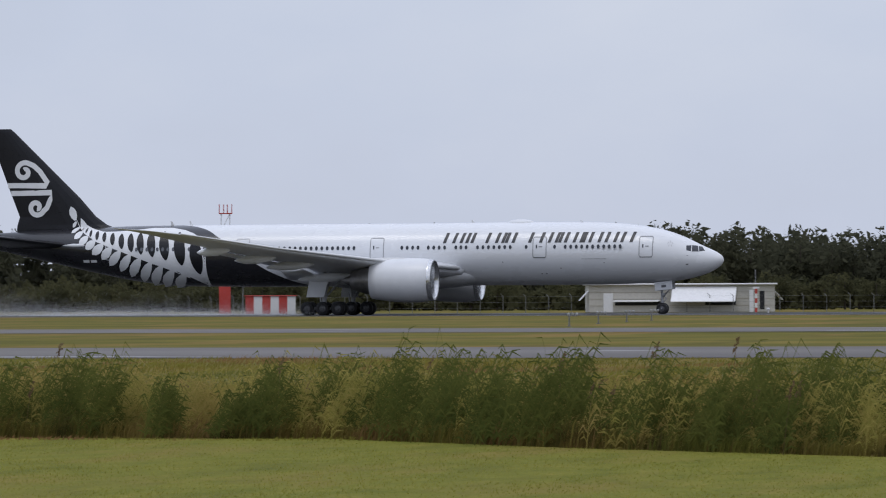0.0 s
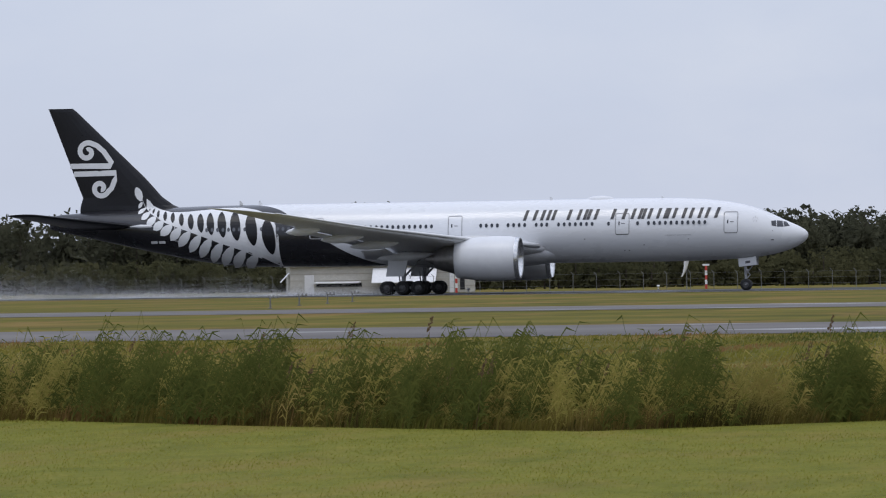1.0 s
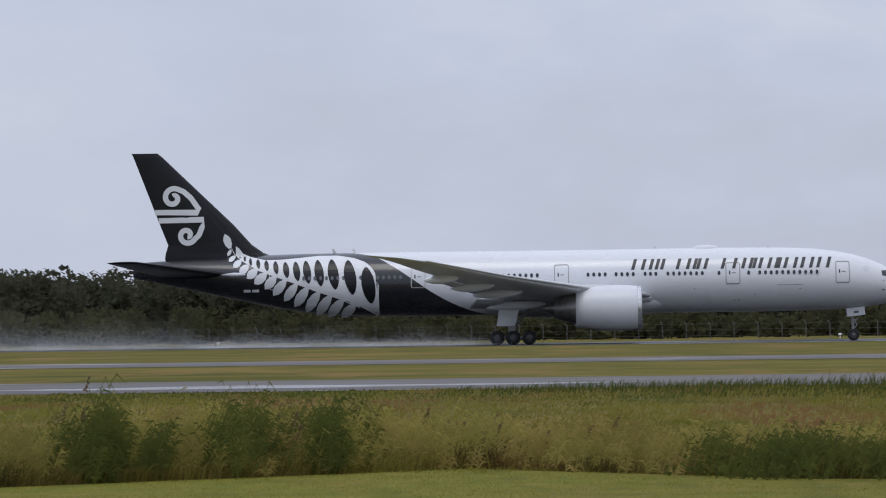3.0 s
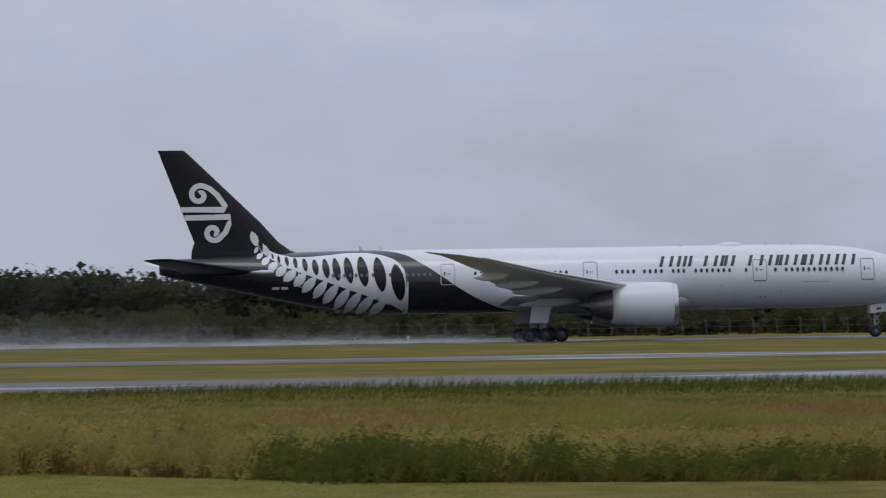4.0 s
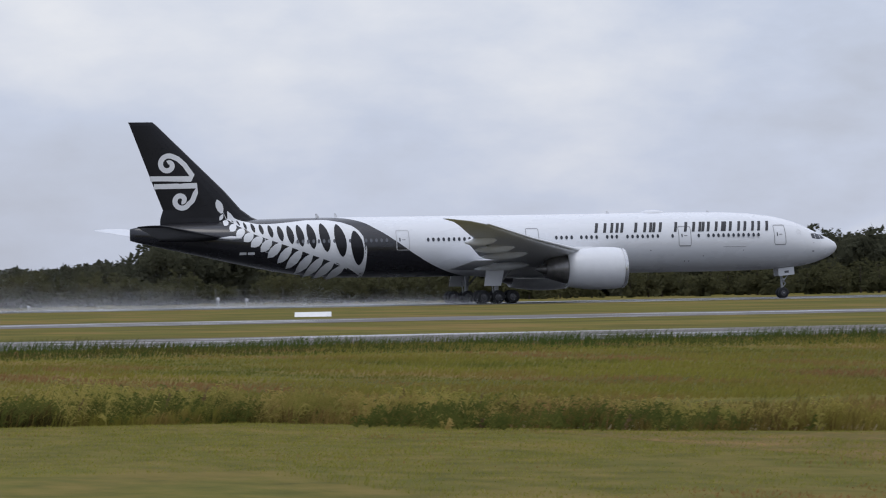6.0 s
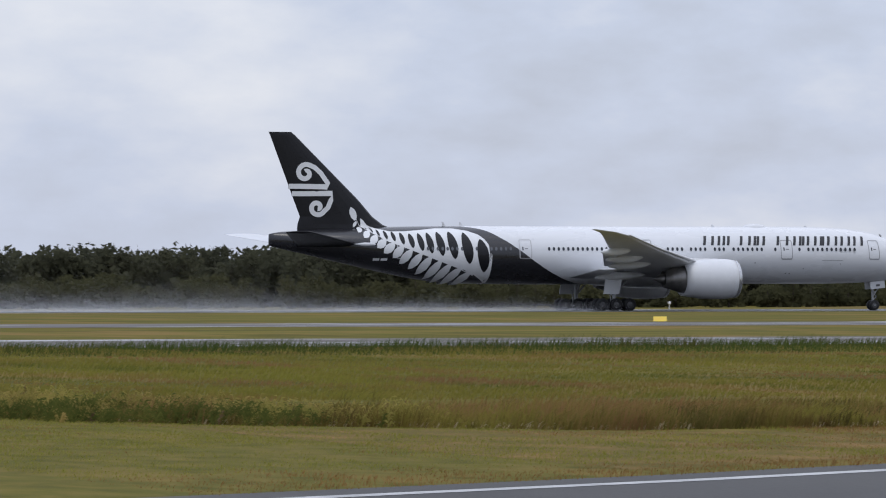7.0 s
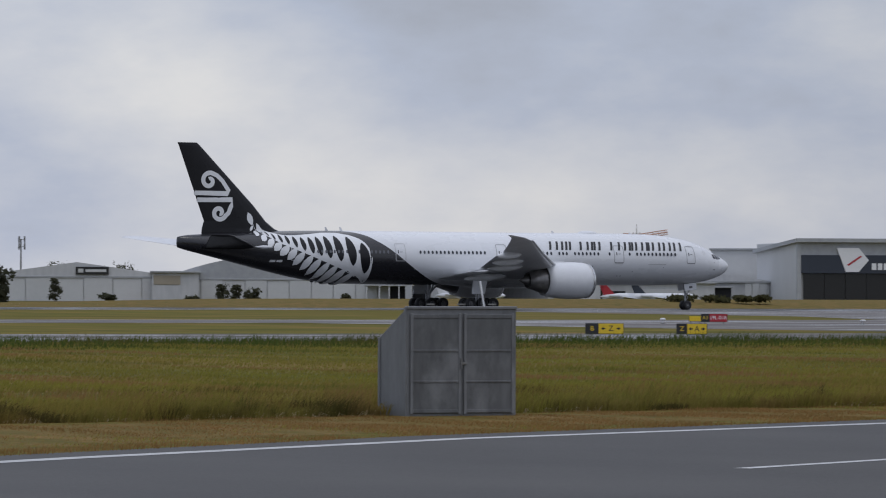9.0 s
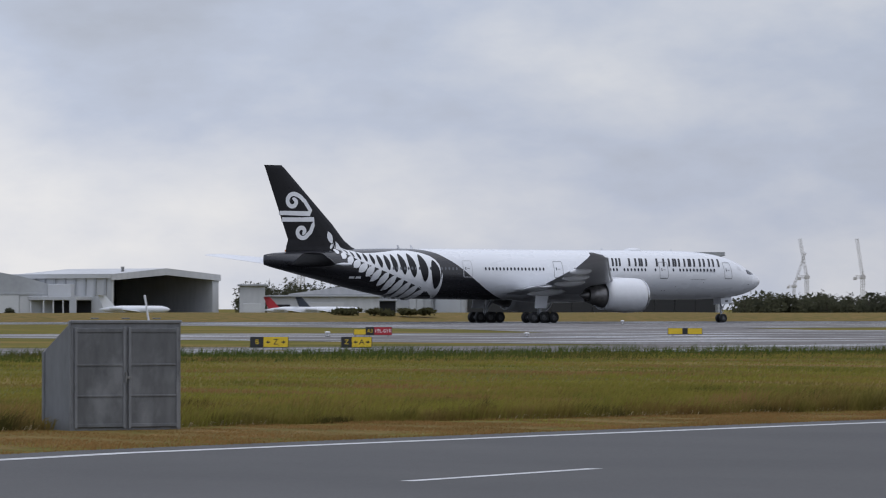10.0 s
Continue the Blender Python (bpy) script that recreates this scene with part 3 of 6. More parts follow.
        tube(bm, (0, 0, 1.6), (2.2, 0, 4.0), 0.1, 0.1, 8)
        tube(bm, (0, 0, 1.6), (0.2, -s * 1.9, 4.0), 0.1, 0.1, 8)
        tube(bm, (-0.3, 0, 0.9), (-0.45, 0, 2.2), 0.07, 0.07, 8)
        gear = part("main_gear", bm, M_STRUT, thing, "main landing gear leg")
        gear.location = (-37.6, gy, 0)
        bm = bmesh.new()
        box(bm, (-1.75, -0.16, 0.52), (1.75, 0.16, 0.8), 0.05)
        for xx in (-1.5, 0, 1.5):
            tube(bm, (xx, -0.75, 0.66), (xx, 0.75, 0.66), 0.09, 0.09, 8)
        part("bogie_beam", bm, M_STRUT, gear)
        bm = bmesh.new()
        f = poly(bm, [(-1.15, s * 0.75, 3.9), (0.75, s * 0.75, 3.9), (0.2, s * 0.95, 1.75), (-1.5, s * 0.95, 1.75)])
        r = bmesh.ops.extrude_face_region(bm, geom=[f])
        for v in r["geom"]:
            if isinstance(v, bmesh.types.BMVert):
                v.co.y += s * 0.07
        bmesh.ops.recalc_face_normals(bm, faces=bm.faces)
        part("gear_door", bm, M_WHITE, gear, "pale open gear door")
        for xx in (-1.5, 0.0, 1.5):
            for yy in (-0.7, 0.7):
                at = (-37.6 + xx, gy + yy, 0.66)
                WHEELS.append((wheel("wheel", 0.66, 0.52, at, thing), at))
    # nose gear
    bm = bmesh.new()
    tube(bm, (0, 0, 0.5), (-0.1, 0, 3.3), 0.11, 0.14, 12)
    tube(bm, (0, 0, 1.5), (1.2, 0, 3.1), 0.06, 0.06, 8)
    tube(bm, (0.05, 0, 1.1), (0.38, 0, 1.45), 0.05, 0.05, 6)
    tube(bm, (0.38, 0, 1.45), (0.05, 0, 1.85), 0.05, 0.05, 6)
    tube(bm, (0, -0.55, 0.54), (0, 0.55, 0.54), 0.07, 0.07, 8)
    box(bm, (-0.02, -0.3, 1.75), (0.2, 0.3, 2.0), 0.03)
    gear = part("nose_gear", bm, M_STRUT, thing, "nose landing gear leg")
    gear.location = (-5.9, 0, 0)
    for s in (-1, 1):
        bm = bmesh.new()
        box(bm, (-0.35, s * 0.72 - 0.03, 2.25), (1.35, s * 0.72 + 0.03, 3.05), 0.02)
        d = part("gear_door", bm, M_WHITE, gear, "pale open nose gear door")
        d.rotation_euler = (0, radians(-6), 0)
        bm = bmesh.new()
        box(bm, (0.3, s * 0.77 - 0.01, 2.5), (0.75, s * 0.77 + 0.01, 2.72))
        part("door_code_bar", bm, M_SEAM, gear).rotation_euler = (0, radians(-6), 0)
        at = (-5.9, s * 0.38, 0.54)
        WHEELS.append((wheel("wheel", 0.54, 0.4, at, thing), at))
    return thing


WHEELS = []
PLANE = airliner()


def spray():
    """Fine droplets thrown up behind the main wheels, thinning as they rise and trail."""
    rng = np.random.default_rng(7)
    n = 780000
    back = rng.random(n) ** 0.8 * 112
    puff = 0.7 + 0.35 * np.sin(back * 0.31) * np.sin(back * 0.13 + 1) + 0.2 * np.sin(back * 0.83)
    hgt = rng.exponential(0.95, n) * (0.22 + 1.45 * np.clip(back / 50, 0, 1)) * puff
    keep = (hgt < 5.2)
    back, hgt = back[keep], hgt[keep]
    n = len(back)
    lat = rng.normal(0, 1, n) * (5.0 + back * 0.03)
    base = np.stack([-37.5 - back, lat, 0.04 + hgt], 1)
    size = (0.0085 + 0.006 * rng.random(n)) * (1 - 0.45 * np.clip(hgt / 3.0, 0, 1))
    corner = rng.normal(0, 1, (n, 3, 3)) * size[:, None, None]
    verts = (base[:, None, :] + corner).reshape(-1, 3)
    faces = np.arange(3 * n).reshape(n, 3).tolist()
    ob = mesh_of("wheel_spray", verts.tolist(), faces, M_SPRAY)
    return tagged(ob, "white mist of water droplets thrown up from wet runway", "water spray", kind="stuff")


M_SPRAY = material("water_droplets", (0.85, 0.86, 0.88), (0.78, 0.79, 0.82), rough=0.35)
SPRAY = spray()


# ---- the airfield: ground, pavements ----
def north(az, r):
    """Bearing and range from the first standing place."""
    return r * math.sin(radians(az)), r * math.cos(radians(az))


def east_of(az, r):
    """Bearing and range from the second standing place."""
    return r * math.sin(radians(az)) - 3.24, r * math.cos(radians(az)) - 18.41


def pavement_material(name, base, wet):
    """Asphalt with wet sheets and standing water, drawn out along the runway."""
    m = material(name, base, tuple(c * 0.6 for c in base), rough=0.6, scale=0.06, fine=3.0, stretch=(0.25, 1, 1), bump=0.15)
    n, l = m.node_tree.nodes, m.node_tree.links
    b = n["Principled BSDF"]
    tc = n.new("ShaderNodeTexCoord")
    mp = n.new("ShaderNodeMapping")
    mp.inputs["Scale"].default_value = (0.06, 0.13, 1)
    l.new(tc.outputs["Object"], mp.inputs["Vector"])
    t = n.new("ShaderNodeTexNoise")
    t.inputs["Scale"].default_value = 1.0
    t.inputs["Detail"].default_value = 5.0
    l.new(mp.outputs[0], t.inputs["Vector"])
    r = n.new("ShaderNodeValToRGB")
    r.color_ramp.elements[0].position = wet - 0.05
    r.color_ramp.elements[1].position = wet + 0.05
    r.color_ramp.elements[0].color = (0.2, 0.2, 0.2, 1)
    r.color_ramp.elements[1].color = (0.55, 0.55, 0.55, 1)
    s = n.new("ShaderNodeSeparateXYZ")
    l.new(tc.outputs["Object"], s.inputs[0])
    ex = n.new("ShaderNodeMapRange")
    ex.inputs["From Min"].default_value = -30.0
    ex.inputs["From Max"].default_value = 35.0
    ex.inputs["To Min"].default_value = -0.14
    ex.inputs["To Max"].default_value = -0.035
    l.new(s.outputs["X"], ex.inputs["Value"])
    df = n.new("ShaderNodeMath")
    df.operation = "SUBTRACT"
    l.new(t.outputs["Fac"], df.inputs[0])
    l.new(ex.outputs[0], df.inputs[1])
    l.new(df.outputs[0], r.inputs["Fac"])
    l.new(r.outputs["Color"], b.inputs["Roughness"])
    sp = n.new("ShaderNodeMapRange")
    sp.inputs["From Min"].default_value = 0.2
    sp.inputs["From Max"].default_value = 0.55
    sp.inputs["To Min"].default_value = 0.6
    sp.inputs["To Max"].default_value = 0.02
    l.new(r.outputs["Color"], sp.inputs["Value"])
    l.new(sp.outputs[0], b.inputs["Specular IOR Level"])
    bump = [x for x in n if x.type == "BUMP"][0]
    inv = n.new("ShaderNodeMath")
    inv.operation = "MULTIPLY"
    inv.inputs[1].default_value = 0.35
    l.new(r.outputs["Color"], inv.inputs[0])
    l.new(inv.outputs[0], bump.inputs["Strength"])
    return m


M_GRASS = material("airfield_grass", (0.21, 0.155, 0.048), (0.048, 0.054, 0.013), rough=0.9, scale=0.1, fine=1.1, bump=0.5, spread=0.6, stretch=(0.4, 1, 1), tones=[(0.095, 0.09, 0.018), (0.135, 0.115, 0.024)])
M_LAWN = material("mown_grass", (0.25, 0.19, 0.055), (0.055, 0.066, 0.013), rough=0.9, scale=2.0, fine=16.0, bump=0.6, spread=0.95, stretch=(1, 0.45, 1), tones=[(0.125, 0.132, 0.022), (0.165, 0.157, 0.029)])
M_VERGE = material("dry_verge_grass", (0.26, 0.155, 0.065), (0.07, 0.068, 0.02), rough=0.9, scale=1.2, fine=14.0, bump=0.6, spread=0.65, stretch=(1, 0.45, 1), tones=[(0.115, 0.095, 0.028), (0.17, 0.115, 0.042)])


def fade_to_dry(m, dry):
    """Lets the green mown grass turn into dry verge towards the road, with ragged patches."""
    n, l = m.node_tree.nodes, m.node_tree.links
    b = n["Principled BSDF"]
    green = b.inputs["Base Color"].links[0].from_socket
    tc = n.new("ShaderNodeTexCoord")
    s = n.new("ShaderNodeSeparateXYZ")
    l.new(tc.outputs["Object"], s.inputs[0])
    t = n.new("ShaderNodeTexNoise")
    t.inputs["Scale"].default_value = 0.35
    t.inputs["Detail"].default_value = 6.0
    l.new(tc.outputs["Object"], t.inputs["Vector"])
    add = n.new("ShaderNodeMath")
    add.operation = "MULTIPLY_ADD"
    add.inputs[1].default_value = 14.0
    l.new(t.outputs["Fac"], add.inputs[0])
    l.new(s.outputs["X"], add.inputs[2])
    r = n.new("ShaderNodeMapRange")
    r.interpolation_type = "SMOOTHSTEP"
    r.inputs["From Min"].default_value = 4.0
    r.inputs["From Max"].default_value = 17.0
    l.new(add.outputs[0], r.inputs["Value"])
    mx = n.new("ShaderNodeMix")
    mx.data_type = "RGBA"
    l.new(r.outputs[0], mx.inputs["Factor"])
    l.new(green, mx.inputs[6])
    rp = n.new("ShaderNodeValToRGB")
    fine = [x for x in n if x.type == "TEX_NOISE"][0]
    for k, (p, col) in enumerate(dry):
        e = rp.color_ramp.elements[k] if k < 2 else rp.color_ramp.elements.new(p)
        e.position, e.color = p, (*col, 1)
    l.new(fine.outputs["Fac"], rp.inputs["Fac"])
    l.new(rp.outputs["Color"], mx.inputs[7])
    l.new(mx.outputs[2], b.inputs["Base Color"])


fade_to_dry(M_LAWN, [(0.2, (0.06, 0.062, 0.015)), (0.85, (0.19, 0.14, 0.045)), (0.5, (0.12, 0.105, 0.025))])
M_RUNWAY = pavement_material("wet_runway_asphalt", (0.05, 0.05, 0.052), 0.5)
M_TAXI = pavement_material("wet_taxiway_asphalt", (0.165, 0.152, 0.142), 0.46)
M_ROAD = material("road_asphalt", (0.068, 0.065, 0.06), (0.032, 0.031, 0.029), rough=0.55, scale=0.22, fine=22.0, bump=0.3, spread=0.7, stretch=(1, 0.6, 1))
M_LINE = material("road_line_paint", (0.52, 0.52, 0.51), (0.3, 0.3, 0.295), rough=0.6, scale=2, fine=20)
def reed_tone(name, dark, base, tones, extra):
    return material(name, base, dark, rough=0.75, scale=0.9, fine=3.0, spread=0.8, island=0.35, stretch=(0.8, 0.2, 0.5), tones=tones, extra=extra)


M_REED_D = reed_tone("dark_reed_leaves", (0.0574, 0.0738, 0.0197), (0.18, 0.176, 0.0451), [(0.107, 0.123, 0.0295)], [(0.0492, 0.0656, 0.018), (0.111, 0.127, 0.0312), (0.213, 0.197, 0.0508)])
M_REED_M = reed_tone("green_reed_leaves", (0.192, 0.186, 0.0456), (0.528, 0.42, 0.12), [(0.336, 0.288, 0.072)], [(0.156, 0.174, 0.0456), (0.336, 0.3, 0.0816), (0.552, 0.432, 0.156)])
M_REED_Y = reed_tone("straw_reed_leaves", (0.224, 0.196, 0.0504), (0.515, 0.358, 0.134), [(0.336, 0.269, 0.0784)], [(0.224, 0.202, 0.0504), (0.347, 0.28, 0.0784), (0.56, 0.392, 0.157)])
M_STALK = material("dry_seed_heads", (0.22, 0.15, 0.085), (0.12, 0.075, 0.045), rough=0.85, extra=[(0.1, 0.06, 0.04), (0.2, 0.13, 0.07), (0.26, 0.2, 0.1)])
M_TUFT = material("grass_tufts", (0.29, 0.22, 0.0616), (0.123, 0.119, 0.0264), rough=0.85, scale=0.5, fine=1.6, spread=0.75, island=0.25, stretch=(0.4, 0.25, 0.3), tones=[(0.176, 0.163, 0.0317), (0.22, 0.194, 0.0396), (0.255, 0.189, 0.0528)], extra=[(0.114, 0.119, 0.0246), (0.202, 0.18, 0.037), (0.317, 0.238, 0.0792)])
M_BANK = material("rank_bank_grass", (0.36, 0.24, 0.095), (0.07, 0.058, 0.02), rough=0.85, scale=0.8, fine=2.2, spread=0.8, island=0.2, stretch=(0.6, 0.3, 0.25), tones=[(0.12, 0.1, 0.027), (0.18, 0.155, 0.034), (0.25, 0.17, 0.058)], extra=[(0.07, 0.06, 0.019), (0.17, 0.15, 0.033), (0.36, 0.26, 0.12)])
M_SEDGE = material("dark_sedge", (0.0938, 0.125, 0.03), (0.0375, 0.0625, 0.0175), rough=0.85, scale=0.1, fine=1.0, stretch=(0.5, 1, 0.3), island=0.3, extra=[(0.0438, 0.0688, 0.0175), (0.112, 0.138, 0.0325)])
M_LEAF = material("woodland_leaves", (0.091, 0.091, 0.0546), (0.0546, 0.0572, 0.039), rough=0.85, scale=0.03, fine=0.2, island=0.2, extra=[(0.0585, 0.0611, 0.0403), (0.0741, 0.0767, 0.0468), (0.091, 0.091, 0.0546)])
M_BUSH = material("scrub_leaves", (0.0978, 0.092, 0.0437), (0.0529, 0.0552, 0.0287), rough=0.85, scale=0.04, fine=0.25, island=0.2, extra=[(0.0552, 0.0575, 0.0299), (0.0736, 0.0736, 0.0345), (0.0978, 0.092, 0.0437)])
# blade colours raised above the turf's, for the light that upright blades miss
M_BLADE = material("brightened_mown_blades", (0.354, 0.302, 0.0781), (0.156, 0.166, 0.0333), rough=0.85, scale=0.8, fine=4.0, spread=0.8, island=0.3, stretch=(0.6, 0.25, 1), tones=[(0.229, 0.229, 0.0417), (0.281, 0.26, 0.0521)], extra=[(0.177, 0.182, 0.0354), (0.271, 0.25, 0.05), (0.375, 0.292, 0.0939)])
M_DRYBLADE = material("brightened_dry_blades", (0.4, 0.225, 0.09), (0.14, 0.095, 0.032), rough=0.85, scale=0.8, fine=4.0, spread=0.8, island=0.3, stretch=(0.6, 0.25, 1), tones=[(0.22, 0.135, 0.047), (0.29, 0.165, 0.062)], extra=[(0.15, 0.1, 0.034), (0.27, 0.155, 0.06), (0.4, 0.25, 0.11)])
M_DEAD = material("dead_leaf_straw", (0.55, 0.47, 0.3), (0.3, 0.22, 0.12), rough=0.8, scale=1.5, extra=[(0.22, 0.15, 0.08), (0.42, 0.33, 0.19), (0.62, 0.55, 0.38)])
M_BARK = material("bark", (0.09, 0.075, 0.06), (0.04, 0.034, 0.028), rough=0.9, scale=3)


def worn_or_shaded_patches(m, colour, scale, stretch, lo, hi, most):
    """Ragged patches over a material: dry or rank growth, and shadows on the bank."""
    n, l = m.node_tree.nodes, m.node_tree.links
    b = n["Principled BSDF"]
    under = b.inputs["Base Color"].links[0].from_socket
    tc, mp, t, r, mx = (n.new(k) for k in ("ShaderNodeTexCoord", "ShaderNodeMapping", "ShaderNodeTexNoise", "ShaderNodeMapRange", "ShaderNodeMix"))
    mp.inputs["Scale"].default_value = stretch
    mp.inputs["Location"].default_value = (scale * 7.3, colour[0] * 90.0, 0.0)
    l.new(tc.outputs["Object"], mp.inputs["Vector"])
    t.inputs["Scale"].default_value = scale
    t.inputs["Detail"].default_value = 6.0
    t.inputs["Roughness"].default_value = 0.62
    l.new(mp.outputs[0], t.inputs["Vector"])
    r.inputs["From Min"].default_value, r.inputs["From Max"].default_value = lo, hi
    r.inputs["To Max"].default_value = most
    l.new(t.outputs["Fac"], r.inputs["Value"])
    mx.data_type = "RGBA"
    mx.inputs[7].default_value = (*colour, 1)
    l.new(r.outputs[0], mx.inputs["Factor"])
    l.new(under, mx.inputs[6])
    l.new(mx.outputs[2], b.inputs["Base Color"])


worn_or_shaded_patches(M_LAWN, (0.2, 0.14, 0.045), 0.8, (0.7, 0.22, 1), 0.5, 0.66, 0.5)
worn_or_shaded_patches(M_LAWN, (0.085, 0.092, 0.02), 1.3, (0.8, 0.22, 1), 0.52, 0.68, 0.5)
worn_or_shaded_patches(M_GRASS, (0.2, 0.13, 0.045), 0.2, (0.6, 0.15, 1), 0.5, 0.62, 0.75)
worn_or_shaded_patches(M_GRASS, (0.075, 0.07, 0.016), 0.3, (0.6, 0.15, 1), 0.54, 0.66, 0.7)
worn_or_shaded_patches(M_TUFT, (0.25, 0.235, 0.045), 0.4, (0.5, 0.1, 0.3), 0.48, 0.59, 0.65)
worn_or_shaded_patches(M_TUFT, (0.11, 0.125, 0.028), 0.6, (0.5, 0.1, 0.3), 0.53, 0.62, 0.8)
worn_or_shaded_patches(M_TUFT, (0.27, 0.145, 0.07), 0.42, (0.6, 0.11, 0.3), 0.51, 0.61, 0.85)
# reddish-brown growth, and dark patches that put the bank's shadows into its colour
worn_or_shaded_patches(M_BANK, (0.17, 0.085, 0.035), 0.8, (0.5, 0.3, 0.5), 0.5, 0.64, 0.65)
worn_or_shaded_patches(M_BANK, (0.04, 0.038, 0.013), 1.1, (0.7, 0.3, 1.0), 0.5, 0.62, 0.8)
worn_or_shaded_patches(M_REED_M, (0.15, 0.095, 0.035), 0.7, (0.6, 0.3, 0.8), 0.5, 0.66, 0.6)
worn_or_shaded_patches(M_SEDGE, (0.1, 0.08, 0.025), 0.4, (0.4, 0.3, 0.3), 0.48, 0.62, 0.7)

for m in (M_GRASS, M_LAWN, M_VERGE, M_REED_D, M_REED_M, M_REED_Y, M_STALK, M_TUFT, M_BANK, M_SEDGE, M_BLADE, M_DRYBLADE, M_DEAD, M_LEAF, M_BUSH, M_BARK):
    m.node_tree.nodes["Principled BSDF"].inputs["Specular IOR Level"].default_value = 0.03
M_ROAD.node_tree.nodes["Principled BSDF"].inputs["Specular IOR Level"].default_value = 0.1


def let_light_through(m, share):
    """Thin leaves pass part of the light that falls on their other side."""
    n, l = m.node_tree.nodes, m.node_tree.links
    b = n["Principled BSDF"]
    t, mx = n.new("ShaderNodeBsdfTranslucent"), n.new("ShaderNodeMixShader")
    l.new(b.inputs["Base Color"].links[0].from_socket, t.inputs["Color"])
    mx.inputs["Fac"].default_value = share
    l.new(b.outputs[0], mx.inputs[1])
    l.new(t.outputs[0], mx.inputs[2])
    end = [x for x in n if x.type == "OUTPUT_MATERIAL"][0]
    l.new(mx.outputs[0], end.inputs["Surface"])


for m in (M_REED_D, M_REED_M, M_REED_Y, M_STALK, M_TUFT, M_BANK, M_SEDGE, M_BLADE, M_DRYBLADE, M_DEAD, M_LEAF, M_BUSH):
    let_light_through(m, 0.48)


def sheet(name, outline, z, mat, label, category):
    bm = bmesh.new()
    poly(bm, [(x, y, z) for x, y in outline])
    bmesh.ops.recalc_face_normals(bm, faces=bm.faces)
    for f in bm.faces:
        if f.normal.z < 0:
            f.normal_flip()
    return tagged(part(name, bm, mat), label, category, kind="structure")


sheet("ground", [(-4500, -4500), (4500, -4500), (4500, 4500), (-4500, 4500)], 0, M_GRASS, "rough green and straw-coloured airfield grass", "grass")
sheet("runway", [(-1500, 430), (1500, 430), (1500, 492), (-1500, 492)], 0.02, M_RUNWAY, "wet dark asphalt runway with standing water", "runway")
sheet("taxiway_1", [(-900, 236), (900, 236), (900, 266), (-900, 266)], 0.015, M_TAXI, "wet grey asphalt taxiway", "taxiway")
sheet("taxiway_2", [(-900, 139), (900, 139), (900, 168), (-900, 168)], 0.015, M_TAXI, "wet grey asphalt taxiway beside long grass", "taxiway")
sheet("taxiway_3", [(140, 168), (300, 168), (300, 236), (140, 236)], 0.013, M_TAXI, "wet asphalt taxiway crossing", "taxiway")
sheet("taxiway_4", [(205, 266), (232, 316), (262, 430), (420, 430), (330, 350), (262, 316), (250, 290), (262, 266)], 0.013, M_TAXI, "wet asphalt runway exit", "taxiway")


# painted runway edge line, worn
bm = bmesh.new()
for k in range(60):
    box(bm, (-900 + 30 * k, 432.2, 0.02), (-900 + 30 * k + 29.99, 433.1, 0.026))
tagged(part("runway_edge_line", bm, M_LINE), "white painted line along the runway edge", "line", kind="structure")

# foreground: the reed bed's front edge, the mown strip and the road
BANK = [(-45, 61), (-16, 61), (-12, 57.5), (-8, 54.8), (-1, 61.5), (3, 56), (8, 54), (13, 53), (16, 45.5), (20, 41.2), (27, 41.5), (34, 43.5), (44, 45.5), (60, 49)]
EDGE = [(-6, 15), (5, 20.0), (9.3, 22.1), (14.6, 25.0), (20.5, 28.7), (28.0, 33.0), (37.2, 36.8), (46, 40.2), (60, 45)]


def bank_y(x):
    return float(np.interp(x, [p[0] for p in BANK], [p[1] for p in BANK]))


def edge_y(x):
    return float(np.interp(x, [p[0] for p in EDGE], [p[1] for p in EDGE]))


sheet("mown_lawn", [(-60, -30), (-6, -30)] + [(-6, 15.5), (5, 20.6), (9.3, 22.7), (13.0, 24.7)] + [(14, 52.5)] + [(x, y) for x, y in BANK[:8]][::-1][1:] + [(-60, 61)], 0.012, M_LAWN, "short mown green grass", "grass")
sheet("verge", [(13.0, 24.7), (14.6, 25.7), (20.5, 29.5), (28.0, 33.7), (37.2, 37.5), (46, 40.9), (60, 45.7)] + [(x, y) for x, y in BANK[8:]][::-1] + [(14, 52.5)], 0.012, M_LAWN, "dry brown-green verge beside the road", "grass")
strip_x = [15 + 0.6 * k for k in range(76)]
low_edge = [(x, edge_y(x) + 2.6 + 0.5 * noise.noise(Vector((x * 0.5, 1, 0))) + 0.3 * noise.noise(Vector((x * 1.9, 4, 0)))) for x in strip_x]
high_edge = [(x, bank_y(x) - 0.8 + 0.5 * noise.noise(Vector((x * 0.6, 7, 0)))) for x in strip_x]
sheet("dry_strip", low_edge + high_edge[::-1], 0.014, M_VERGE, "reddish-brown dry grass strip along the verge", "grass")
sheet("road", [(-6, -40), (80, -40), (80, 46)] + [(x, y + 1.3) for x, y in EDGE][::-1], 0.016, M_ROAD, "damp grey asphalt road", "road")
bm = bmesh.new()
for (xa, ya), (xb, yb) in zip(EDGE, EDGE[1:]):
    d = Vector((xb - xa, yb - ya, 0)).normalized()
    nn = Vector((-d.y, d.x, 0)) * 0.17
    A, B = Vector((xa, ya, 0.02)), Vector((xb, yb, 0.02))
    poly(bm, [A - nn, B - nn, B + nn, A + nn])
bmesh.ops.remove_doubles(bm, verts=bm.verts, dist=0.12)
tagged(part("edge_line", bm, M_LINE), "white painted road edge line", "line", kind="structure")
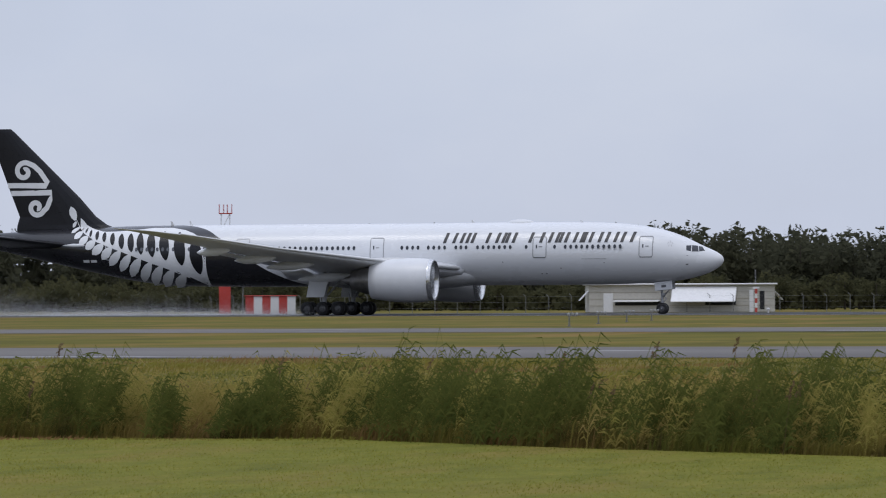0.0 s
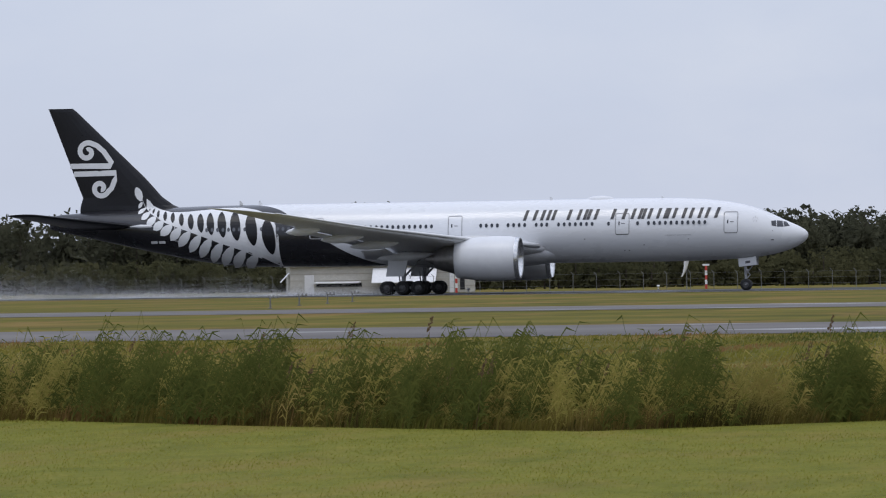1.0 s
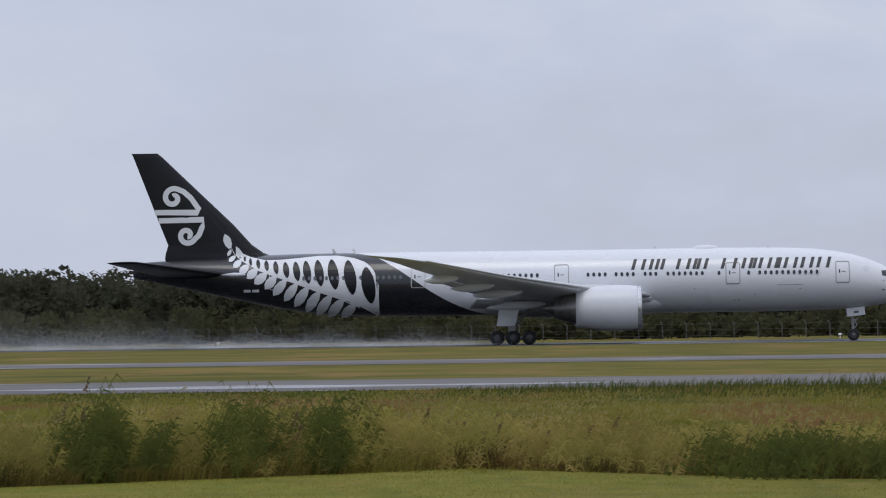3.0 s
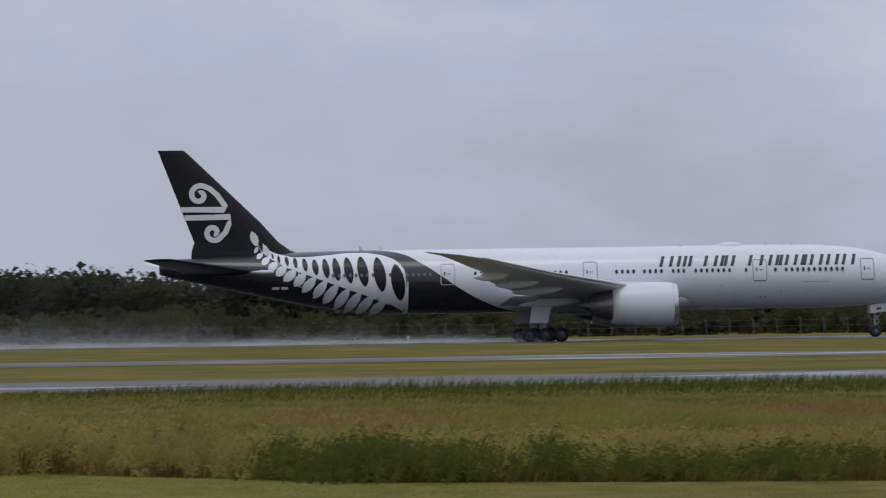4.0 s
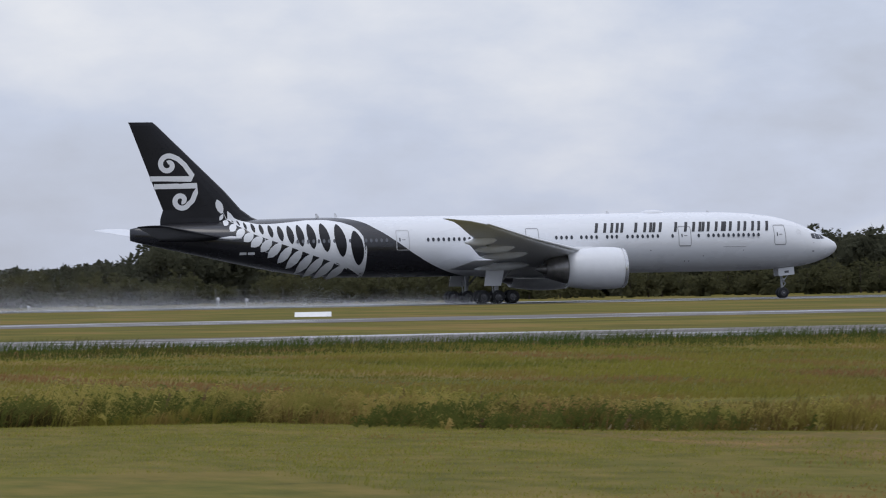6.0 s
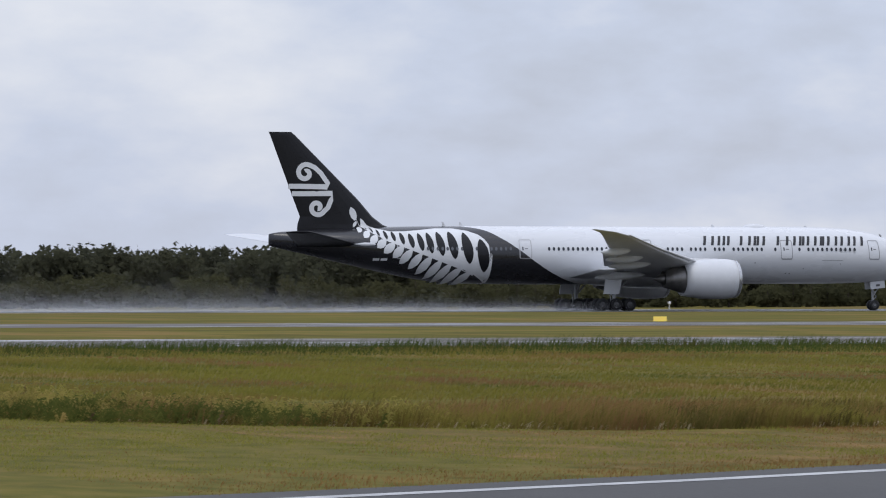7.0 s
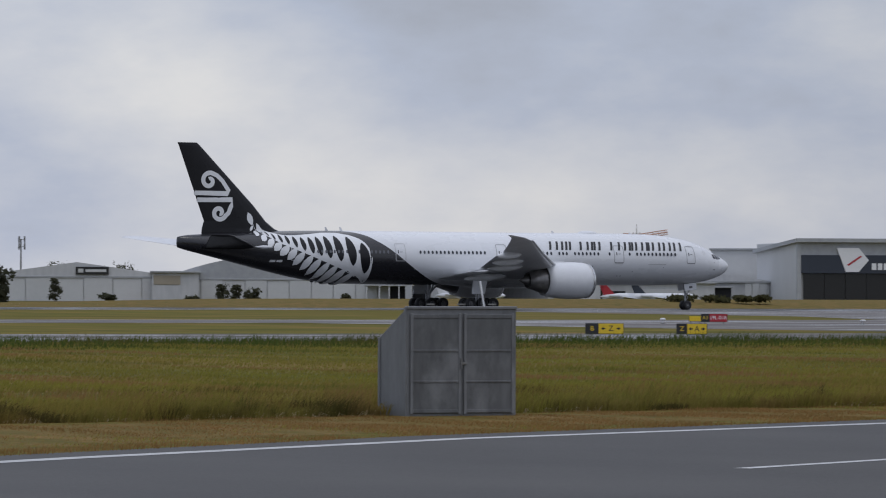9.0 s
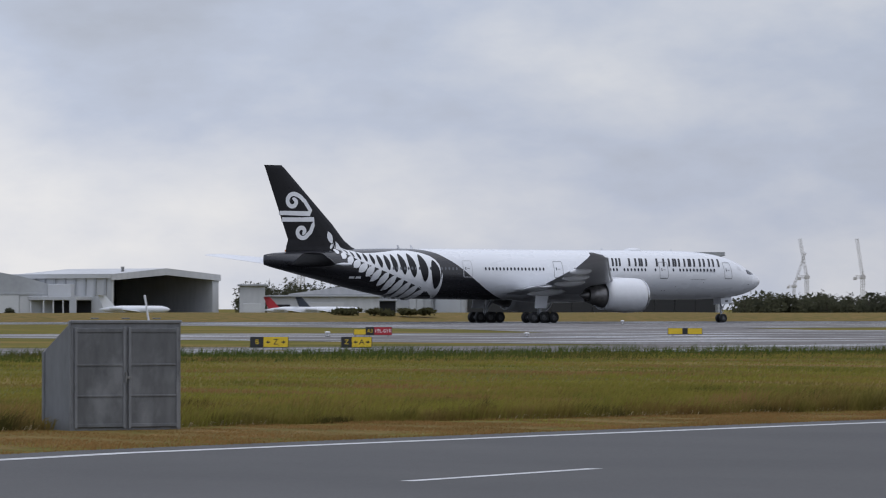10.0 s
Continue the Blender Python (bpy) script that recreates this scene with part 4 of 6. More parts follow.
for xa, ya, ln in ((25.27, 23.03, 4.5), (11.5, 14.0, 4.0), (38.5, 30.5, 6.0)):
    bm = bmesh.new()
    d = Vector((0.885, 0.466, 0))
    nn = Vector((-d.y, d.x, 0)) * 0.1
    A = Vector((xa, ya, 0.02))
    poly(bm, [A - nn, A + d * ln - nn, A + d * ln + nn, A + nn])
    tagged(part("lane_dash", bm, M_LINE), "white painted lane dash", "line", kind="structure")


# ---- plants ----
def patchy(x, y, seed):
    """Smooth noise from 0 to 1 on a unit lattice, for arrays."""
    i, j = np.floor(x), np.floor(y)
    u, v = x - i, y - j
    u, v = u * u * (3 - 2 * u), v * v * (3 - 2 * v)

    def knot(a, b):
        return np.modf(np.abs(np.sin(a * 127.1 + b * 311.7 + seed * 74.7) * 43758.5453))[0]
    return (knot(i, j) * (1 - u) + knot(i + 1, j) * u) * (1 - v) + (knot(i, j + 1) * (1 - u) + knot(i + 1, j + 1) * u) * v


def sward(name, x, y, h, w, mat, label, seed, wind=0.3, droop=0.0):
    """A close sward of bent, tapering blades, given as arrays of places, heights and widths."""
    rng = np.random.default_rng(seed)
    n = len(x)
    a = rng.uniform(0, 6.28, n)
    ca, sa = np.cos(a) * w / 2, np.sin(a) * w / 2
    lx, ly = rng.normal(wind, 0.3, n) * h, rng.normal(0, 0.25, n) * h
    z = np.zeros(n)
    top = h * (1 - droop * rng.random(n))
    v = np.stack([x - ca, y - sa, z, x + ca, y + sa, z, x + 0.35 * lx + ca * 0.8, y + 0.35 * ly + sa * 0.8, h * 0.62, x + 0.35 * lx - ca * 0.8, y + 0.35 * ly - sa * 0.8, h * 0.62,
                  x + lx + ca * 0.1, y + ly, top, x + lx - ca * 0.1, y + ly, top], 1).reshape(-1, 3)
    k = 6 * np.arange(n)[:, None]
    f = np.concatenate([k + np.array([[0, 1, 2, 3]]), k + np.array([[3, 2, 4, 5]])])
    return tagged(mesh_of(name, v.tolist(), f.tolist(), mat), label, "grass", kind="stuff")


BX, BY = np.array([p[0] for p in BANK]), np.array([p[1] for p in BANK])
EX, EY = np.array([p[0] for p in EDGE]), np.array([p[1] for p in EDGE])


def reeds():
    """Clumps of leafy stems along the ditch: dark and bushy, green, and yellowed, leaning with the wind."""
    rng = np.random.default_rng(3)
    kinds = (("reed_clumps", M_REED_D, "dark green bushy reed clumps along a ditch", 210, 1.0, 0.13, 34), ("reed_bed", M_REED_M, "green reeds with bent leaves along a ditch", 200, 0.86, 0.24, 30), ("straw_reeds", M_REED_Y, "yellowed reeds and rank grass along a ditch", 260, 0.72, 0.42, 34))
    heads = []
    for kind, (name, mat, label, count, scale, rad, stems) in enumerate(kinds):
        cx = rng.uniform(-27, 18, count)
        swell = patchy(cx * 0.28, np.full(count, 2.0 + 9 * kind), 5 + kind)
        if kind == 0:
            keep = (swell > 0.34) | (cx > 2)
        elif kind == 1:
            keep = rng.random(count) < 0.9
        else:
            keep = (swell > 0.3) | (cx > -2)
        cx, swell = cx[keep], swell[keep]
        m = len(cx)
        tall = np.interp(cx, [-27, -4, 2, 8, 14, 18], [1.1, 0.98, 0.74, 0.64, 0.48, 0.32]) * scale * (rng.uniform(0.5, 1.12, m) if kind == 0 else rng.uniform(0.66, 1.02, m)) * (0.8 + 0.3 * swell)
        cy = np.interp(cx, BX, BY) + 0.3 + rng.random(m) ** 1.2 * (1.8, 2.6, 3.4)[kind] + (0.0, 0.5, 0.9)[kind]
        cr = rad * rng.uniform(0.6, 1.4, m)
        if kind == 0:
            # past the deep ditch they spread low and broad
            low = np.clip((cx - 0.5) / 3, 0, 1)
            tall, cr = tall * (1 - 0.38 * low), cr * (1 + 2.2 * low)
        g = np.repeat(np.arange(m), stems)
        n = len(g)
        fx = rng.normal(0, 1, n)
        sx, sy = cx[g] + fx * cr[g], cy[g] + rng.normal(0, 0.35, n)
        h = tall[g] * rng.uniform(0.5, 1.05, n) * np.exp(-0.2 * fx * fx)
        lean = rng.normal(0.14, 0.09, n) * h
        w = rng.uniform(0.003, 0.006, n)
        o = np.zeros(n)
        stem = np.stack([sx - w, sy, o, sx + w, sy, o, sx + lean + w * 0.4, sy, h, sx + lean - w * 0.4, sy, h], 1).reshape(-1, 3)
        # arching leaves in tiers up every stem, the upper ones steeper
        tiers = 12
        q = np.repeat(np.arange(n), tiers)
        nl = len(q)
        u = (np.tile(np.arange(tiers), n) + rng.random(nl)) / tiers * 0.92 + 0.08
        bx, bz = sx[q] + lean[q] * u, h[q] * u
        by = sy[q]
        ln = rng.uniform(0.09, 0.22, nl) * (0.45 + 0.6 * tall[g][q])
        d = np.where(rng.random(nl) < 0.66, 1.0, -0.8)
        rise = rng.uniform(0.5, 2.1, nl) * (0.7 + 0.6 * u)
        dy = rng.normal(0, 0.5, nl) * ln
        lw = rng.uniform(0.007, 0.015, nl)
        mx, mz = bx + d * ln * 0.45, bz + rise * ln * 0.6
        tx, tz = bx + d * ln, bz + rise * ln * rng.uniform(-0.1, 0.7, nl)
        leaf = np.stack([bx, by, bz - lw * 0.6, bx, by, bz + lw * 0.6, mx, by + dy * 0.5, mz + lw, mx, by + dy * 0.5, mz - lw, tx, by + dy, tz + 0.001, tx, by + dy, tz - 0.001], 1).reshape(-1, 3)
        fs = (4 * np.arange(n)[:, None] + np.arange(4)).tolist()
        k = 6 * np.arange(nl)[:, None] + 4 * n
        fs += np.concatenate([k + np.array([[0, 3, 2, 1]]), k + np.array([[2, 3, 5, 4]])]).tolist()
        tagged(mesh_of(name, np.concatenate([stem, leaf]).tolist(), fs, mat), label, "reeds", kind="stuff")
        for c in np.nonzero(rng.random(m) < (0.3 if kind < 2 else 0.15))[0]:
            heads.append((cx[c] + rng.normal(0, cr[c]), cy[c] + rng.normal(0, 0.4), tall[c] * rng.uniform(1.0, 1.18)))
    # feathery plumes, nodding to the lee
    verts, faces = [], []
    for x, y, h in heads:
        for j in range(26):
            s = rng.random() ** 0.8 * 0.2
            z = h - s
            xx, yy = x - s * 0.35 + rng.normal(0.01, 0.008 + 0.05 * s), y + rng.normal(0, 0.015)
            i = len(verts)
            verts += [(xx, yy, z), (xx + 0.022, yy + 0.005, z + 0.024), (xx + 0.008, yy - 0.005, z + 0.036)]
            faces.append((i, i + 1, i + 2))
        i = len(verts)
        verts += [(x - 0.12, y, 0), (x - 0.114, y, 0), (x - 0.01, y, h - 0.03), (x - 0.014, y, h - 0.03)]
        faces.append((i, i + 1, i + 2, i + 3))
    tagged(mesh_of("seed_heads", verts, faces, M_STALK), "brown feathery seed heads on thin stalks", "reeds", kind="stuff")


def long_grass():
    """The mown grass, the bank that follows the road, the rough field behind and the sedge by the taxiway."""
    rng = np.random.default_rng(5)
    # mown grass before the reeds
    n = 170000
    x, y = rng.uniform(-26, 16, n), rng.uniform(36, 61, n)
    k = (y < np.interp(x, BX, BY) + 0.3) & (y > np.interp(x, EX, EY) + 1.3)
    x, y = x[k], y[k]
    h = (0.016 + 0.016 * rng.random(len(x))) * (0.7 + 0.6 * patchy(x * 1.1, y * 0.5, 3))
    sward("mown_blades", x, y, h, rng.uniform(0.006, 0.012, len(x)), M_BLADE, "short mown blades of green grass", 41, 0.2)
    # verge between bank and road: green, and dry in patches
    n = 150000
    x = rng.uniform(9, 60, n)
    lo, hi = np.interp(x, EX, EY) + 1.15, np.interp(x, BX, BY) + 0.3
    v = rng.random(n)
    y = lo + (hi - lo) * v
    x, y, v = x[hi > lo], y[hi > lo], v[hi > lo]
    dry = np.clip((x - 14) / 13, 0.12, 0.85) + 0.9 * (patchy(x * 0.7, y * 0.35, 6) - 0.5) + 0.8 * (v < 0.13)
    h = (0.018 + 0.024 * rng.random(len(x))) * (0.4 + 1.3 * patchy(x * 1.4, y * 0.5, 8)) * np.where(v < 0.07, 1.6, 1.0)
    w = rng.uniform(0.006, 0.013, len(x))
    k = dry > rng.uniform(0.3, 0.7, len(x))
    sward("verge_blades", x[~k], y[~k], h[~k], w[~k], M_BLADE, "short uneven green grass on the verge", 42, 0.2)
    sward("dry_blades", x[k], y[k], h[k], w[k], M_DRYBLADE, "dry reddish-brown grass on the verge", 43, 0.3)
    # rank grass on the bank
    n = 150000
    x = rng.uniform(-30, 62, n)
    d = rng.random(n) ** 1.8 * 15
    y = np.interp(x, BX, BY) + 0.05 + d
    lump = patchy(x * 0.9, y * 0.4, 1) + 0.6 * patchy(x * 2.6, y * 0.9, 2)
    h = rng.uniform(0.45, 1.0, n) * (0.08 + 0.3 * lump) * np.where(d < 0.9, 1.05, np.where(d < 2.8, 1.4, 0.6))
    w = rng.uniform(0.007, 0.017, n)
    # brown blades at the foot, yellow-green behind: shaded base and lit tips by colour
    k = patchy(x * 0.5, y * 0.3, 11) + rng.normal(0, 0.12, n) > np.where(d < 1.0, 0.22, 0.6)
    sward("bank_grass", x[k], y[k], h[k], w[k], M_BANK, "long olive and straw grass on the bank", 12, 0.45, 0.4)
    sward("bank_sward", x[~k], y[~k], h[~k], w[~k], M_TUFT, "long yellow-green grass on the bank", 16, 0.4, 0.3)
    # broad dead leaves hanging at the foot of the bank
    n = 2600
    x = rng.uniform(14, 60, n)
    k = patchy(x * 1.3, x * 0 + 4.5, 9) > 0.5
    x = x[k]
    y = np.interp(x, BX, BY) + 0.05 + rng.random(len(x)) * 0.5
    sward("dead_leaves", x, y, rng.uniform(0.04, 0.15, len(x)), rng.uniform(0.008, 0.02, len(x)), M_DEAD, "broad dead straw-brown leaves at the foot of the bank", 17, 1.1, 0.9)
    # rough field up to the taxiway
    n = 350000
    y = 60 + rng.random(n) ** 1.15 * 78
    x = rng.uniform(-0.36, 1.02, n) * (y + 12)
    thick = patchy(x * 0.22, y * 0.05, 4) * 0.75 + patchy(x * 0.9, y * 0.13, 7) * 0.45
    h = rng.uniform(0.5, 1.0, n) * (0.03 + 0.13 * thick ** 1.6)
    sward("field_grass", x, y, h, rng.uniform(0.012, 0.03, n), M_TUFT, "rough olive grass field before the taxiway", 13, 0.5)
    # sedge beside the taxiway
    n = 52000
    y = 138.6 - rng.random(n) ** 1.2 * 22
    x = rng.uniform(-14, 132, n)
    h = rng.uniform(0.3, 1.0, n) * 0.42 * np.clip((y - 112) / 18, 0.2, 1) * np.clip((x + 8) / 14, 0.3, 1) * (0.45 + 0.8 * patchy(x * 0.5, y * 0.25, 10))
    sward("taxiway_sedge", x, y, h, rng.uniform(0.012, 0.03, n), M_SEDGE, "tall dark green sedge along the taxiway", 15, 0.25)


def crown(rng, verts, faces, c, rx, ry, rz, n, leaf):
    """A crown of many small leaf clumps, with gaps and an uneven outline."""
    lobe = np.clip(rng.normal(0, 0.42, (8, 3)), -0.62, 0.62)
    reach = rng.uniform(0.35, 0.58, 8)
    pick = rng.integers(0, 8, n)
    u = rng.normal(0, 1, (n, 3))
    u /= np.linalg.norm(u, axis=1)[:, None]
    p = np.array(c) + (lobe[pick] + u * (reach[pick] * rng.uniform(0.55, 1.05, n))[:, None]) * (rx, ry, rz)
    a, b = rng.normal(0, leaf, (n, 3)), rng.normal(0, leaf, (n, 3))
    q = np.stack([p - a * 0.6, p + b, p + a, p - b * 0.8], 1).reshape(-1, 3)
    i = len(verts)
    verts.extend(q.tolist())
    faces.extend((i + 4 * np.arange(n)[:, None] + np.arange(4)).tolist())


def wood(name, spots, mat, label, seed, n=150):
    rng = np.random.default_rng(seed)
    verts, faces = [], []
    tv, tf = [], []
    for x, y, h, w in spots:
        crown(rng, verts, faces, (x, y, h * 0.6), w, w, h * 0.42, n, w * 0.078)
        crown(rng, verts, faces, (x, y, h * 0.28), w * 0.9, w * 0.9, h * 0.3, n // 2, w * 0.13)
        i = len(tv)
        for k in range(5):
            a = 2 * math.pi * k / 5
            tv += [(x + 0.14 * math.cos(a), y + 0.14 * math.sin(a), 0), (x + 0.06 * math.cos(a), y + 0.06 * math.sin(a), h * 0.8)]
        tf += [(i + 2 * k, i + 2 * ((k + 1) % 5), i + 2 * ((k + 1) % 5) + 1, i + 2 * k + 1) for k in range(5)]
    crowns = tagged(mesh_of(name, verts, faces, mat), label, "trees", kind="stuff")
    mesh_of("trunks", tv, tf, M_BARK, crowns)
    return crowns


def woods():
    rng = np.random.default_rng(9)
    tall, low = [], []
    prof = [(-22, 10.0), (-16, 10.2), (-12, 10.4), (-10, 10.7), (-8.2, 9.7), (-5, 9.7), (-3, 9.8), (0, 9.2), (4, 8.0), (6, 8.8), (7, 10.2), (8.3, 10.4), (8.9, 8.0), (9.5, 5.0), (11.6, 5.3), (12.2, 8.6), (14, 7.8), (17, 8.2), (20, 8.6), (23, 9.4), (24.5, 9.7), (25.3, 9.0), (25.8, 6.3)]
    for k in range(1050):
        az = rng.uniform(-22, 25.8)
        r = rng.uniform(640, 680) / math.cos(radians(az))
        h = float(np.interp(az, [p[0] for p in prof], [p[1] for p in prof])) * (0.82 + 0.24 * rng.random() ** 0.6)
        x, y = east_of(az, r) if az > 14 else north(az, r)
        tall.append((x, y, h, rng.uniform(2.6, 4.0)))
    for k in range(620):
        az = rng.uniform(-22, 25.2)
        r = rng.uniform(575, 625) / math.cos(radians(az))
        x, y = east_of(az, r) if az > 14 else north(az, r)
        low.append((x, y, rng.uniform(2.4, 4.6), rng.uniform(1.6, 2.8)))
    wood("woodland", tall, M_LEAF, "dark green wood of uneven trees behind the runway", 21, 400)
    wood("scrub", low, M_BUSH, "olive green scrub in front of the wood", 22, 220)
    far = []
    for k in range(220):
        az = rng.uniform(38.4, 46)
        r = rng.uniform(1050, 1150)
        x, y = east_of(az, r)
        far.append((x, y, rng.uniform(4, 5.6), rng.uniform(2.4, 3.8)))
    wood("far_trees", far, M_LEAF, "far dark trees beyond the apron", 23, 120)


reeds()
long_grass()
woods()


# ---- things near and far ----
M_GALV = material("galvanised_steel", (0.22, 0.225, 0.23), (0.11, 0.113, 0.117), rough=0.5, metal=0.25, scale=1.6, fine=14, stretch=(1, 1, 0.35), spread=0.9)
M_GALVD = material("weathered_steel_panel", (0.14, 0.143, 0.146), (0.06, 0.062, 0.064), rough=0.55, metal=0.2, scale=2.2, fine=12, stretch=(1, 1, 0.3), spread=0.9)
worn_or_shaded_patches(M_GALVD, (0.3, 0.305, 0.31), 1.5, (1.0, 1.0, 0.7), 0.5, 0.66, 0.35)
worn_or_shaded_patches(M_GALV, (0.07, 0.072, 0.075), 1.8, (1.0, 1.0, 0.45), 0.56, 0.66, 0.75)
worn_or_shaded_patches(M_GALVD, (0.13, 0.075, 0.045), 2.6, (1.0, 1.0, 0.6), 0.64, 0.72, 0.6)
M_YELLOW = material("sign_yellow", (0.72, 0.5, 0.02), (0.6, 0.41, 0.02), rough=0.4, scale=3)
M_RED = material("sign_red", (0.42, 0.02, 0.03), (0.33, 0.015, 0.025), rough=0.4, scale=3)
M_SIGNB = material("sign_black", (0.015, 0.015, 0.015), (0.01, 0.01, 0.01), rough=0.4)
M_SIGNW = material("sign_white", (0.75, 0.75, 0.75), (0.65, 0.65, 0.65), rough=0.4)
M_HANGAR = material("pale_metal_cladding", (0.5, 0.505, 0.505), (0.39, 0.395, 0.4), rough=0.6, scale=0.12, fine=1.2, stretch=(1, 1, 0.3))
M_HROOF = material("grey_metal_roof", (0.36, 0.37, 0.375), (0.28, 0.29, 0.3), rough=0.55, scale=0.1, fine=1.0)
M_HDOOR = material("hangar_door_panel", (0.52, 0.525, 0.52), (0.41, 0.415, 0.415), rough=0.6, scale=0.2, fine=1.5, by_object=True)
# near-black: puts the shade of openings and hangar insides into their colour
M_DARK = material("painted_dark_interior", (0.02, 0.021, 0.024), (0.012, 0.012, 0.014), rough=0.9)
M_NAVY = material("dark_blue_cladding", (0.03, 0.038, 0.055), (0.02, 0.026, 0.038), rough=0.6, scale=0.1)
M_CREAM = material("cream_rendered_wall", (0.5, 0.48, 0.43), (0.4, 0.385, 0.345), rough=0.8, scale=0.4, fine=5)
M_BEIGE = material("beige_panel", (0.33, 0.29, 0.22), (0.27, 0.235, 0.18), rough=0.7, scale=0.3)
M_CRANE = material("crane_paint", (0.55, 0.53, 0.5), (0.4, 0.38, 0.36), rough=0.6)
M_ORANGE = material("faded_orange_paint", (0.45, 0.17, 0.06), (0.33, 0.12, 0.045), rough=0.6)
M_POST = material("fence_steel", (0.2, 0.2, 0.19), (0.12, 0.12, 0.12), rough=0.5, metal=0.3)
M_REDW = material("red_and_white_red", (0.5, 0.05, 0.035), (0.4, 0.04, 0.03), rough=0.55, scale=0.8)


def facing(az, r, far=True, turn=0.0, z=0.0):
    """A pose on the ground at a bearing and range, its front (-y) towards the camera's place."""
    x, y = east_of(az, r) if far else north(az, r)
    return pose(x, y, z, 0, 0, -az + turn)


def writing(words, size, mat, parent, at):
    """Letters standing upright on the front of a thing."""
    c = bpy.data.curves.new("writing", "FONT")
    c.body = words
    c.size = size
    c.extrude = 0.004
    c.align_x, c.align_y = "CENTER", "CENTER"
    c.materials.append(mat)
    ob = new("writing", c)
    ob.parent = parent
    ob.matrix_local = pose(*at, 90, 0, 0)
    return ob


def cabinet():
    """A steel equipment shelter: a tall front with two doors, its roof falling to the back."""
    thing = tagged(new("equipment_shelter"), "weathered grey galvanised steel equipment shelter beside the road", "shelter")
    w, d, h, hb = 0.89, 0.95, 1.6, 1.15
    bm = bmesh.new()
    vs = [bm.verts.new(p) for p in ((-w, 0, 0), (w, 0, 0), (w, 0, h), (-w, 0, h), (-w, d, 0), (w, d, 0), (w, d, hb), (-w, d, hb))]
    for f in ((0, 1, 2, 3), (5, 4, 7, 6), (4, 0, 3, 7), (1, 5, 6, 2), (3, 2, 6, 7), (4, 5, 1, 0)):
        bm.faces.new([vs[i] for i in f])
    bmesh.ops.recalc_face_normals(bm, faces=bm.faces)
    bmesh.ops.bevel(bm, geom=list(bm.edges), offset=0.012, segments=1, affect="EDGES")
    part("body", bm, M_GALV, thing)
    for x0, x1 in ((-w + 0.06, -0.035), (0.035, w - 0.06)):
        bm = bmesh.new()
        box(bm, (x0, -0.022, 0.05), (x1, 0.004, h - 0.1), 0.006)
        dr = part("door", bm, M_GALVD, thing, "dull grey steel door with pressed panels")
        bm = bmesh.new()
        for z0, z1 in ((0.06, 0.11), (0.5, 0.53), (0.95, 0.98), (h - 0.16, h - 0.11)):
            box(bm, (x0 + 0.01, -0.034, z0), (x1 - 0.01, -0.02, z1), 0.004)
        part("door_rib", bm, M_GALVD, dr)
        bm = bmesh.new()
        box(bm, (x0 - 0.012, -0.04, 0.04), (x0 + 0.03, -0.018, h - 0.09), 0.005)
        box(bm, (x1 - 0.03, -0.04, 0.04), (x1 + 0.012, -0.018, h - 0.09), 0.005)
        part("door_frame", bm, M_GALV, dr)
    bm = bmesh.new()
    tube(bm, (-0.03, -0.06, 0.7), (-0.03, -0.06, 0.86), 0.014, seg=8)
    box(bm, (-0.05, -0.06, 0.76), (0.06, -0.03, 0.8), 0.004)
    part("latch", bm, M_POST, thing)
    bm = bmesh.new()
    box(bm, (-w - 0.005, -0.03, h - 0.03), (w + 0.005, 0.05, h + 0.015), 0.008)
    part("roof_lip", bm, M_GALV, thing)
    for x in (-0.5, 0.0, 0.5):
        bm = bmesh.new()
        box(bm, (x - 0.05, -0.02, h + 0.03), (x + 0.05, 0.06, h + 0.05), 0.004)
        part("roof_clip", bm, M_POST, thing)
    bm = bmesh.new()
    tube(bm, (w - 0.22, d * 0.5, 1.2), (w - 0.36, d * 0.5, 1.98), 0.012, 0.017, 8)
    part("stay_rod", bm, M_SIGNW, thing, "leaning pale rod")
    bm = bmesh.new()
    box(bm, (-w - 0.018, 0.0, 0.0), (-w + 0.005, 0.06, h), 0.004)
    box(bm, (-w - 0.018, d - 0.06, 0.0), (-w + 0.005, d, hb), 0.004)
    part("corner_angle", bm, M_GALV, thing)
    thing.matrix_world = facing(31.25, 71.5, True, 26)


